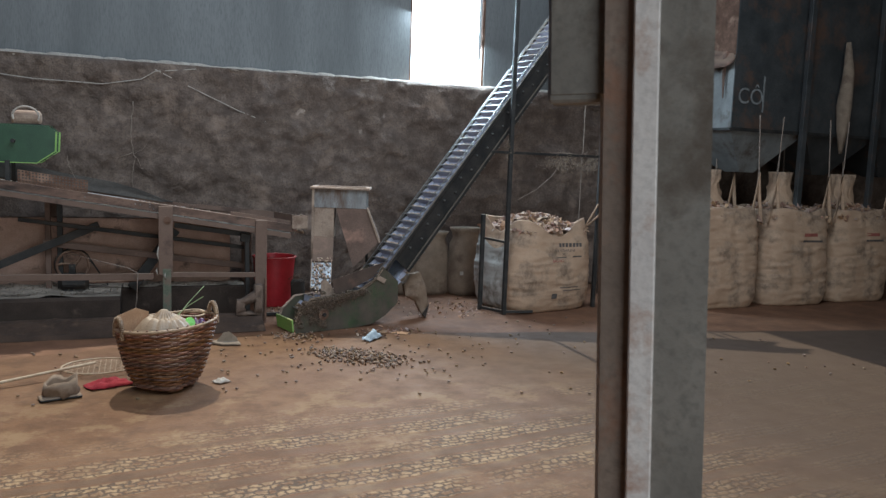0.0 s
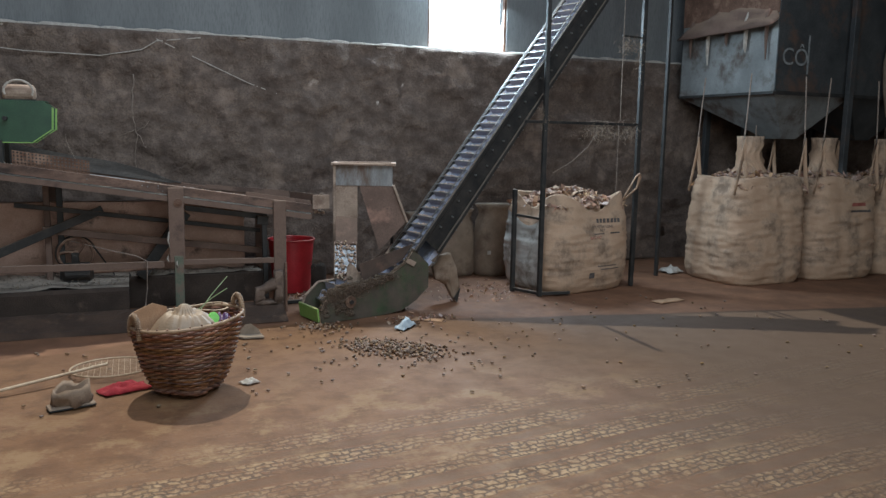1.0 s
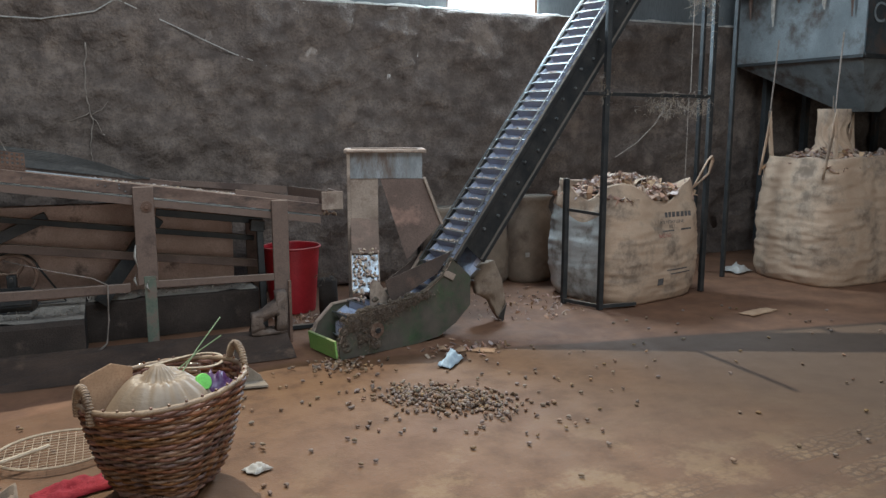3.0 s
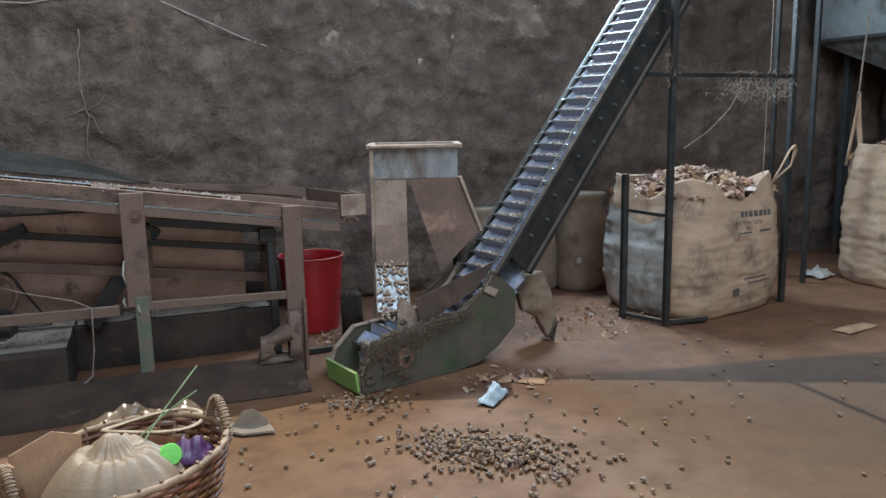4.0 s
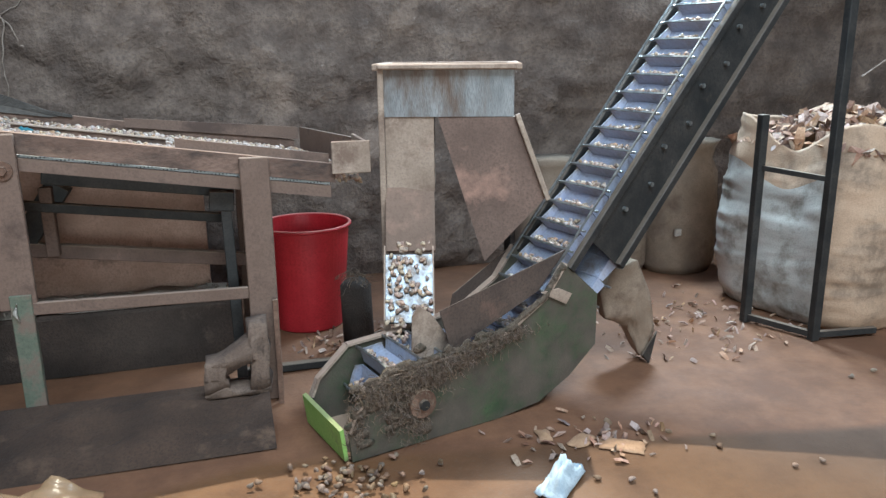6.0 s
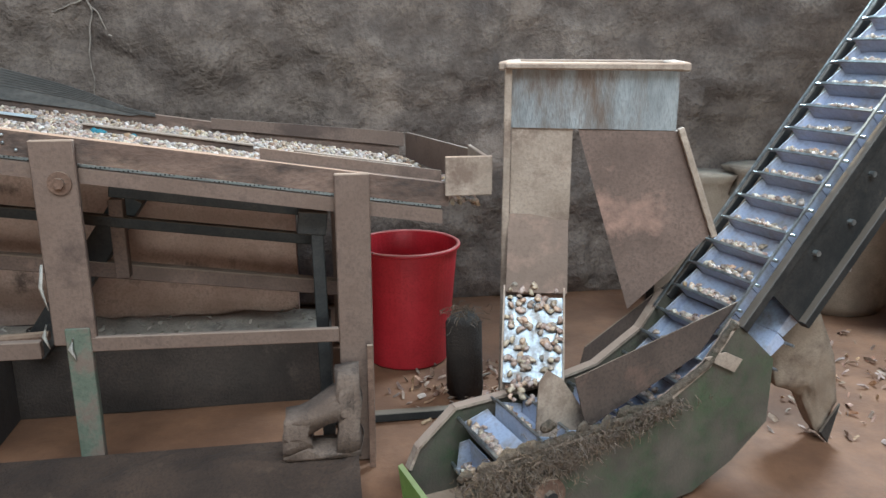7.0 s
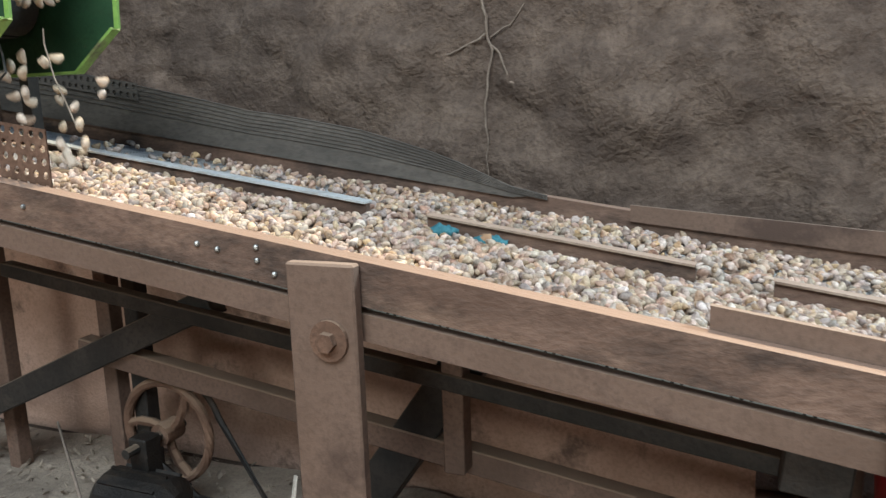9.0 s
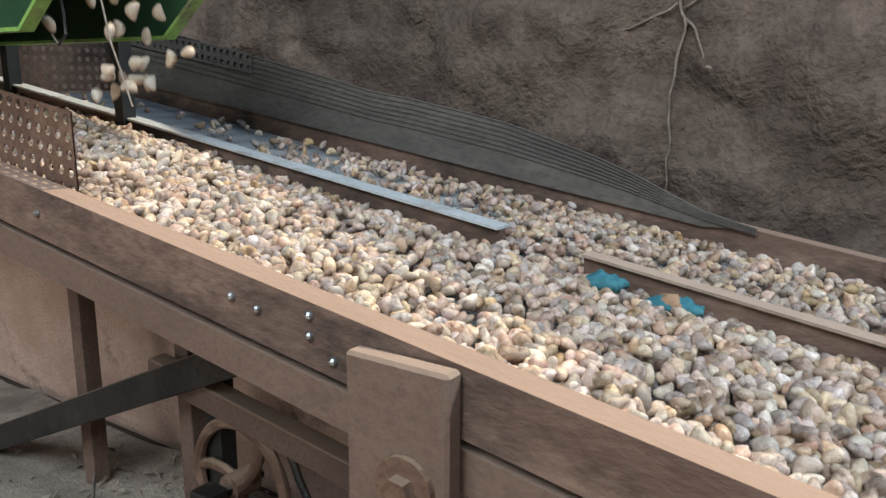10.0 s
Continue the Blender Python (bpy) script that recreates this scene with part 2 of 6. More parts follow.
M_SLIDE = surface("polished_slide", (0.16, 0.16, 0.165), (0.3, 0.305, 0.31), 7.0, 0.36, 1.0, bump=0.2, stain=(0.08, 0.062, 0.05), stain_scale=16.0, stain_amount=0.6)
M_GREEN = surface("green_paint", (0.03, 0.05, 0.018), (0.062, 0.098, 0.033), 5.0, 0.7, bump=0.35, stain=(0.055, 0.042, 0.029), stain_scale=4.0, stain_amount=0.9, dust=0.9, dust_colour=(0.085, 0.064, 0.045))
M_GREEN2 = surface("bright_green_paint", (0.2, 0.34, 0.07), (0.3, 0.46, 0.11), 6.0, 0.5, bump=0.12, stain=(0.14, 0.13, 0.07), stain_scale=6.0, stain_amount=0.25, dust=0.1)
M_GREENDARK = surface("dark_green_paint", (0.017, 0.047, 0.021), (0.032, 0.077, 0.033), 6.0, 0.45, bump=0.1, dust=0.15)
M_LILAC = surface("lilac_plastic", (0.34, 0.35, 0.44), (0.46, 0.465, 0.56), 8.0, 0.58, bump=0.1, stain=(0.26, 0.23, 0.22), stain_scale=8.0, stain_amount=0.4, obj_random=0.12)
M_PIN = surface("worn_pin", (0.22, 0.21, 0.195), (0.42, 0.41, 0.385), 30.0, 0.38, 0.8, bump=0.05)
M_RED = surface("red_plastic", (0.42, 0.016, 0.024), (0.56, 0.03, 0.04), 5.0, 0.42, bump=0.08, dust=0.22, dust_colour=(0.38, 0.2, 0.15))
M_BAG = surface("woven_bag", (0.39, 0.245, 0.15), (0.53, 0.365, 0.24), 3.0, 0.85, bump=0.4, stain=(0.21, 0.14, 0.092), stain_scale=3.0, stain_amount=0.42, fine=140.0)
M_BAGW = surface("white_woven_bag", (0.42, 0.38, 0.33), (0.55, 0.505, 0.45), 3.0, 0.8, bump=0.25, stain=(0.2, 0.165, 0.13), stain_scale=4.0, stain_amount=0.42, fine=140.0)
M_SACK = surface("jute_sack", (0.19, 0.135, 0.092), (0.3, 0.222, 0.157), 5.0, 0.95, bump=0.4, stain=(0.14, 0.095, 0.065), stain_scale=4.0, stain_amount=0.35, fine=160.0)
M_SACKPALE = surface("pale_sacking", (0.19, 0.128, 0.084), (0.29, 0.205, 0.14), 6.0, 0.95, bump=0.4, stain=(0.12, 0.076, 0.05), stain_scale=6.0, stain_amount=0.35, fine=160.0)
M_HUSK = surface("cashew_husk", (0.23, 0.14, 0.09), (0.46, 0.32, 0.22), 20.0, 0.85, bump=0.2, island=0.35)
M_NUT = surface("raw_cashew", (0.33, 0.23, 0.155), (0.60, 0.475, 0.355), 40.0, 0.55, bump=0.2, stain=(0.15, 0.095, 0.062), stain_scale=45.0, stain_amount=0.36, island=0.42, fine=220.0)
M_NUT_FLOOR = surface("dusty_cashew", (0.13, 0.08, 0.046), (0.255, 0.172, 0.108), 40.0, 0.75, bump=0.15, island=0.34, fine=220.0)
M_NUT_ONE = surface("single_cashew", (0.14, 0.088, 0.05), (0.265, 0.18, 0.113), 40.0, 0.75, bump=0.15, obj_random=0.35, fine=220.0)
M_NUT_FALL = surface("loose_cashew", (0.48, 0.37, 0.265), (0.66, 0.54, 0.41), 40.0, 0.6, bump=0.15, obj_random=0.22, fine=220.0)
M_RATTAN = surface("woven_rattan", (0.135, 0.064, 0.033), (0.30, 0.165, 0.09), 14.0, 0.55, bump=0.3, stain=(0.075, 0.038, 0.024), stain_scale=9.0, stain_amount=0.3, obj_random=0.3)
M_RATTAN_PALE = surface("pale_rattan", (0.36, 0.25, 0.15), (0.52, 0.39, 0.26), 18.0, 0.6, bump=0.3)
M_CARD = surface("cardboard", (0.3, 0.17, 0.09), (0.42, 0.255, 0.145), 8.0, 0.9, bump=0.1)
M_PAPER = surface("dirty_paper", (0.36, 0.31, 0.26), (0.5, 0.445, 0.385), 12.0, 0.9, bump=0.1, stain=(0.25, 0.18, 0.13), stain_scale=6.0, stain_amount=0.3)
M_CLOTH_RED = surface("red_cloth", (0.22, 0.01, 0.018), (0.34, 0.022, 0.03), 12.0, 0.95, bump=0.5)
M_BLUE = surface("pale_blue_cloth", (0.30, 0.335, 0.36), (0.43, 0.47, 0.50), 12.0, 0.75, bump=0.3)
M_STALK = surface("pale_green_stalk", (0.2, 0.25, 0.11), (0.33, 0.37, 0.2), 12.0, 0.7, bump=0.1)
M_BLUEMETAL = surface("grey_metal_strip", (0.44, 0.435, 0.42), (0.55, 0.545, 0.53), 8.0, 0.5, 0.1, bump=0.05, stain=(0.3, 0.26, 0.22), stain_scale=6.0, stain_amount=0.25)
M_RUBBLE = surface("earthy_rubble", (0.12, 0.077, 0.054), (0.21, 0.143, 0.103), 7.0, 0.95, bump=0.8, stain=(0.075, 0.05, 0.037), stain_scale=6.0, stain_amount=0.35)
M_COBWEB = surface("hanging_lint", (0.2, 0.15, 0.105), (0.34, 0.265, 0.195), 30.0, 0.98, bump=0.0, island=0.25)
M_RIM = surface("worn_rattan_rim", (0.22, 0.13, 0.07), (0.38, 0.25, 0.145), 16.0, 0.55, bump=0.3, stain=(0.12, 0.07, 0.04), stain_scale=9.0, stain_amount=0.25)
M_CARDPALE = surface("pale_board", (0.2, 0.15, 0.105), (0.29, 0.225, 0.165), 8.0, 0.9, bump=0.1)
M_GREASE = surface("greasy_iron", (0.014, 0.012, 0.011), (0.035, 0.028, 0.023), 9.0, 0.5, 0.2, bump=0.4, stain=(0.06, 0.042, 0.03), stain_scale=8.0, stain_amount=0.3)
M_ASH = surface("grey_plaster_dust", (0.23, 0.185, 0.145), (0.37, 0.3, 0.235), 6.0, 0.96, bump=0.8, stain=(0.16, 0.125, 0.1), stain_scale=5.0, stain_amount=0.35)
M_TEAL = surface("teal_rag", (0.03, 0.12, 0.145), (0.065, 0.2, 0.225), 30.0, 0.8, bump=0.3)
M_GREENCAP = surface("lime_plastic", (0.22, 0.55, 0.08), (0.3, 0.68, 0.13), 10.0, 0.35, bump=0.05)
M_PURPLE = surface("purple_wrap", (0.065, 0.022, 0.075), (0.12, 0.05, 0.13), 10.0, 0.4, bump=0.2)
M_BLACK = surface("black_rubber", (0.012, 0.012, 0.012), (0.03, 0.028, 0.026), 10.0, 0.7, bump=0.2, dust=0.2)
M_WHITE = surface("chalk_white", (0.13, 0.127, 0.12), (0.22, 0.215, 0.205), 20.0, 0.9, bump=0.1)
M_COLUMN = surface("grey_paint_on_steel", (0.13, 0.118, 0.105), (0.19, 0.172, 0.152), 6.0, 0.6, bump=0.1, stain=(0.075, 0.057, 0.043), stain_scale=5.0, stain_amount=0.42)
M_COLUMN_BROWN = surface("brown_primer", (0.13, 0.095, 0.075), (0.2, 0.15, 0.12), 6.0, 0.65, bump=0.15, stain=(0.2, 0.09, 0.05), stain_scale=4.0, stain_amount=0.3)
M_COLUMN_WHITE = surface("white_paint_on_steel", (0.5, 0.46, 0.45), (0.64, 0.6, 0.58), 4.0, 0.5, bump=0.12, stain=(0.3, 0.16, 0.1), stain_scale=6.0, stain_amount=0.3)
M_LINT = surface("lint_fibre", (0.11, 0.074, 0.048), (0.21, 0.15, 0.102), 30.0, 0.98, bump=0.5, island=0.22)
M_LINTMAT = surface("matted_lint", (0.085, 0.058, 0.038), (0.2, 0.142, 0.096), 60.0, 0.98, bump=1.0, stain=(0.06, 0.05, 0.03), stain_scale=20.0, stain_amount=0.4, fine=300.0)
M_INK = surface("faded_ink", (0.07, 0.055, 0.05), (0.13, 0.105, 0.09), 30.0, 0.9, bump=0.0)
M_INK_RED = surface("faded_red_ink", (0.25, 0.07, 0.05), (0.32, 0.1, 0.075), 30.0, 0.9, bump=0.0)
M_BLUESTEEL = surface("blue_grey_hopper", (0.16, 0.158, 0.15), (0.26, 0.258, 0.245), 3.0, 0.65, 0.2, bump=0.25, stain=(0.085, 0.06, 0.045), stain_scale=2.6, stain_amount=0.45, dust=0.2)
M_DARKHOP = surface("dark_hopper_steel", (0.035, 0.036, 0.036), (0.075, 0.073, 0.07), 3.0, 0.6, 0.3, bump=0.2, stain=(0.11, 0.065, 0.045), stain_scale=2.0, stain_amount=0.35)


def pierced_material():
    """Blue-grey screen deck with rows of punched holes."""
    m = surface("punched_deck", (0.37, 0.365, 0.355), (0.49, 0.48, 0.47), 6.0, 0.45, 0.2, bump=0.0)
    N, L = m.node_tree.nodes, m.node_tree.links
    b = N["Principled BSDF"]
    co = N.new("ShaderNodeTexCoord")
    v = N.new("ShaderNodeTexVoronoi")
    v.inputs["Scale"].default_value, v.inputs["Randomness"].default_value = 72.0, 0.0
    L.new(co.outputs["Object"], v.inputs["Vector"])
    r = N.new("ShaderNodeMapRange")
    r.inputs["From Min"].default_value, r.inputs["From Max"].default_value = 0.26, 0.32
    L.new(v.outputs["Distance"], r.inputs["Value"])
    x = N.new("ShaderNodeMix")
    x.data_type = "RGBA"
    old = b.inputs["Base Color"].links[0].from_socket
    L.new(r.outputs["Result"], x.inputs["Factor"])
    x.inputs["A"].default_value = (0.015, 0.014, 0.013, 1)
    L.new(old, x.inputs["B"])
    L.new(x.outputs["Result"], b.inputs["Base Color"])
    return m


M_DECK = pierced_material()


def clear_plastic():
    m = bpy.data.materials.new("cloudy_plastic_film")
    m.use_nodes = True
    N, L = m.node_tree.nodes, m.node_tree.links
    b = N["Principled BSDF"]
    b.inputs["Base Color"].default_value = (0.31, 0.212, 0.13, 1)
    b.inputs["Roughness"].default_value = 0.52
    b.inputs["Transmission Weight"].default_value = 0.1
    b.inputs["Alpha"].default_value = 1.0
    n = N.new("ShaderNodeTexNoise")
    n.inputs["Scale"].default_value = 22.0
    bp = N.new("ShaderNodeBump")
    bp.inputs["Strength"].default_value, bp.inputs["Distance"].default_value = 0.2, 0.01
    L.new(n.outputs["Fac"], bp.inputs["Height"])
    L.new(bp.outputs[0], b.inputs["Normal"])
    return m


M_FILM = clear_plastic()
M_CLEAR = M_FILM.copy()
M_CLEAR.node_tree.nodes["Principled BSDF"].inputs["Alpha"].default_value = 0.42
M_CLEAR.node_tree.nodes["Principled BSDF"].inputs["Roughness"].default_value = 0.18

# ---- builders ----


def thing(name, label, category, at=(0, 0, 0), turn=0.0, group="", m=None):
    ob = new(name)
    ob.matrix_world = m if m is not None else pose(*at, 0, 0, turn)
    ob.empty_display_size = 0.1
    return tagged(ob, label, category, group)


def to_mesh(name, bm, smooth=False):
    me = bpy.data.meshes.new(name)
    bmesh.ops.recalc_face_normals(bm, faces=bm.faces[:])
    bm.to_mesh(me)
    bm.free()
    if smooth:
        me.polygons.foreach_set("use_smooth", [True] * len(me.polygons))
    return me


def part(name, bm, material, parent=None, label="", bevel=0.0, smooth=False, kind=""):
    """Links a bmesh, or a mesh, as one mesh object under a thing or a part."""
    if isinstance(bm, bmesh.types.BMesh):
        if bevel:
            edges = [e for e in bm.edges if len(e.link_faces) == 2 and e.calc_face_angle(0) > 0.6]
            bmesh.ops.bevel(bm, geom=edges, offset=bevel, segments=1, affect="EDGES", clamp_overlap=True)
        bm = to_mesh(name, bm, smooth)
    if not bm.materials:
        bm.materials.append(material)
    ob = new(name, bm)
    if parent:
        ob.parent = parent
    return tagged(ob, label, kind=kind)


def B():
    return bmesh.new()


def box(bm, x0, x1, y0, y1, z0, z1, m=None):
    mid = Matrix.Translation(((x0 + x1) / 2, (y0 + y1) / 2, (z0 + z1) / 2)) @ Matrix.Diagonal((abs(x1 - x0), abs(y1 - y0), abs(z1 - z0), 1))
    bmesh.ops.create_cube(bm, size=1.0, matrix=(m @ mid) if m is not None else mid)
    return bm


def beam(bm, p, q, w, h):
    """A bar from p to q, w wide and h high."""
    p, q = Vector(p), Vector(q)
    d = q - p
    x = d.normalized()
    up = Vector((0, 0, 1)) if abs(x.z) < 0.95 else Vector((0, 1, 0))
    y = up.cross(x).normalized()
    z = x.cross(y)
    r = Matrix((x, y, z)).transposed().to_4x4()
    r.translation = (p + q) / 2
    bmesh.ops.create_cube(bm, size=1.0, matrix=r @ Matrix.Diagonal((d.length, w, h, 1)))
    return bm


def tube(bm, pts, r, n=8, closed=False, squash=1.0):
    """A round bar along a line of points."""
    pts = [Vector(p) for p in pts]
    rings, count = [], len(pts)
    ref = Vector((0.13, 0.21, 0.97))
    for k, p in enumerate(pts):
        a = pts[(k - 1) % count] if closed or k else p
        c = pts[(k + 1) % count] if closed or k < count - 1 else p
        d = (c - a).normalized()
        side = d.cross(ref)
        side = side.normalized() if side.length > 1e-4 else Vector((1, 0, 0))
        up = side.cross(d)
        rr = r[k] if isinstance(r, (list, tuple)) else r
        rings.append([bm.verts.new(p + side * (rr * math.cos(6.2832 * j / n)) + up * (rr * squash * math.sin(6.2832 * j / n))) for j in range(n)])
    pairs = list(zip(rings, rings[1:])) + ([(rings[-1], rings[0])] if closed else [])
    for a, c in pairs:
        for j in range(n):
            bm.faces.new((a[j], a[(j + 1) % n], c[(j + 1) % n], c[j]))
    if not closed:
        bm.faces.new(rings[0][::-1])
        bm.faces.new(rings[-1])
    return bm


def lathe(bm, profile, n=40, at=(0, 0, 0)):
    """A turned form from (radius, height) pairs."""
    rings = [[bm.verts.new((at[0] + r * math.cos(6.28319 * j / n), at[1] + r * math.sin(6.28319 * j / n), at[2] + z)) for j in range(n)] for r, z in profile]
    for a, c in zip(rings, rings[1:]):
        for j in range(n):
            bm.faces.new((a[j], a[(j + 1) % n], c[(j + 1) % n], c[j]))
    return rings


def prism(bm, outline, axis, a, c):
    """A flat outline pushed along an axis from a to c. Outline pairs are the two other axes in order."""
    def at(p, v):
        return {"x": (v, p[0], p[1]), "y": (p[0], v, p[1]), "z": (p[0], p[1], v)}[axis]
    lo = [bm.verts.new(at(p, a)) for p in outline]
    hi = [bm.verts.new(at(p, c)) for p in outline]
    n = len(outline)
    bm.faces.new(lo[::-1])
    bm.faces.new(hi)
    for k in range(n):
        bm.faces.new((lo[k], lo[(k + 1) % n], hi[(k + 1) % n], hi[k]))
    return bm


def crumpled(bm, sx, sy, height, seed, nx=14, ny=12, thick=0.004, lift=0.0):
    """A creased sheet of cloth, paper or film lying about the origin."""
    rows = []
    for i in range(nx + 1):
        row = []
        for j in range(ny + 1):
            u, v = i / nx - 0.5, j / ny - 0.5
            e = 1 + 0.25 * noise.noise((u * 3 + seed, v * 3, seed * 0.7))
            z = height * (0.5 + 0.5 * noise.noise((u * 4.3 + seed * 3.1, v * 4.3, seed))) + height * 0.35 * abs(noise.noise((u * 9, v * 9 + seed, 2.0)))
            z *= max(0.12, 1 - 1.6 * max(abs(u), abs(v)) ** 2 * 2)
            row.append((u * sx * e, v * sy * e, z + lift))
        rows.append(row)
    top = [[bm.verts.new(p) for p in row] for row in rows]
    low = [[bm.verts.new((p[0], p[1], p[2] - thick)) for p in row] for row in rows]
    for i in range(nx):
        for j in range(ny):
            bm.faces.new((top[i][j], top[i + 1][j], top[i + 1][j + 1], top[i][j + 1]))
            bm.faces.new((low[i][j], low[i][j + 1], low[i + 1][j + 1], low[i + 1][j]))
    for i in range(nx):
        bm.faces.new((top[i][0], low[i][0], low[i + 1][0], top[i + 1][0]))
        bm.faces.new((top[i][ny], top[i + 1][ny], low[i + 1][ny], low[i][ny]))
    for j in range(ny):
        bm.faces.new((top[0][j], top[0][j + 1], low[0][j + 1], low[0][j]))
        bm.faces.new((top[nx][j], low[nx][j], low[nx][j + 1], top[nx][j + 1]))
    return bm


def nut_template(level=2):
    bm = B()
    bmesh.ops.create_icosphere(bm, subdivisions=level, radius=1.0)
    for v in bm.verts:
        x, y, z = v.co
        y2 = y * 0.0112 * (1 - 0.12 * x) + 0.0075 * x * x - 0.003
        v.co = (x * 0.0168, y2, z * 0.0088)
    bm.verts.ensure_lookup_table()
    vs = np.array([v.co[:] for v in bm.verts])
    fs = np.array([[v.index for v in f.verts] for f in bm.faces])
    bm.free()
    return vs, fs


NUT_V, NUT_F = nut_template(2)
NUT_V1, NUT_F1 = nut_template(1)
rng = np.random.default_rng(7)


def turns(count, flat=0.0):
    """Random turns; flat: how much the nuts lie on their side."""
    q = rng.normal(size=(count, 4))
    if flat:
        a = rng.uniform(0, 6.2832, count)
        base = np.stack([np.cos(a / 2), 0 * a, 0 * a, np.sin(a / 2)], 1)
        q = base + q * (1 - flat) * 0.6
    q /= np.linalg.norm(q, axis=1, keepdims=True)
    w, x, y, z = q.T
    return np.stack([1 - 2 * (y * y + z * z), 2 * (x * y - z * w), 2 * (x * z + y * w), 2 * (x * y + z * w), 1 - 2 * (x * x + z * z), 2 * (y * z - x * w),
                     2 * (x * z - y * w), 2 * (y * z + x * w), 1 - 2 * (x * x + y * y)], 1).reshape(-1, 3, 3)


def nut_heap(name, places, flat=0.3, size=1.0, coarse=False):
    """One mesh of many nuts at the places."""
    v, f = (NUT_V1, NUT_F1) if coarse else (NUT_V, NUT_F)
    places = np.asarray(places, float)
    n = len(places)
    r = turns(n, flat)
    s = rng.uniform(0.8, 1.2, (n, 1, 1)) * size * rng.uniform(0.9, 1.1, (n, 1, 3))
    vs = np.einsum("nij,nkj->nki", r, v[None] * s) + places[:, None]
    fs = f[None] + (np.arange(n) * len(v))[:, None, None]
    me = bpy.data.meshes.new(name)
    me.from_pydata(vs.reshape(-1, 3).tolist(), [], fs.reshape(-1, 3).tolist())
    me.polygons.foreach_set("use_smooth", [True] * len(me.polygons))
    return me


def flakes(name, places, size, thick=0.3):
    """Curled husks and shreds: one small bent wedge each."""
    vs, fs = [], []
    base = np.array([(-1, -0.5, 0.12), (0, -0.6, 0.4), (1, -0.4, 0.05), (1, 0.45, 0.1), (0, 0.6, 0.45), (-1, 0.5, 0.0), (0, 0, -0.05 - thick * 0.3)])
    tri = [(0, 1, 4), (0, 4, 5), (1, 2, 3), (1, 3, 4), (1, 0, 6), (2, 1, 6), (3, 2, 6), (4, 3, 6), (5, 4, 6), (0, 5, 6)]
    r = turns(len(places), 0.35)
    for k, p in enumerate(places):
        s = size * rng.uniform(0.5, 1.4) * np.array([1.0, rng.uniform(0.3, 0.8), rng.uniform(0.4, 1)])
        off = len(vs)
        vs += ((base * s) @ r[k].T + p).tolist()
        fs += [tuple(off + i for i in t) for t in tri]
    me = bpy.data.meshes.new(name)
    me.from_pydata(vs, [], fs)
    return me


def lint(bm, centre, spread, count, length, r=0.0016):
    """Tangled threads about a place."""
    for _ in range(count):
        p = Vector(centre) + Vector([random.gauss(0, s) for s in spread])
        d = Vector([random.gauss(0, 1) for _ in range(3)]).normalized()
        pts = [p]
        for _ in range(5):
            d = (d + 0.9 * Vector([random.gauss(0, 0.6) for _ in range(3)]) + Vector((0, 0, -0.25))).normalized()
            pts.append(pts[-1] + d * length / 5)
        tube(bm, pts, r, 3)
    return bm


def wpart(name, bm, material, parent, label="", bevel=0.0, smooth=False, kind=""):
    """A part of a still thing, drawn in the world's own metres."""
    ob = part(name, bm, material, parent, label, bevel, smooth, kind)
    ob.matrix_parent_inverse = parent.matrix_basis.inverted()
    return ob


# ---- the hall ----
def rough_wall(bm, x0, x1, z0, z1, y, relief, nx, nz, seed):
    """A wall face of uneven plaster."""
    grid = [[bm.verts.new((x0 + (x1 - x0) * i / nx, y + relief * ((noise.fractal((2.2 * (x0 + (x1 - x0) * i / nx), seed, 2.2 * (z0 + (z1 - z0) * k / nz)), 0.75, 2.1, 6) - 0.25)
             if 0 < k < nz else 0), z0 + (z1 - z0) * k / nz)) for k in range(nz + 1)] for i in range(nx + 1)]
    for i in range(nx):
        for k in range(nz):
            bm.faces.new((grid[i][k], grid[i + 1][k], grid[i + 1][k + 1], grid[i][k + 1]))
    return bm


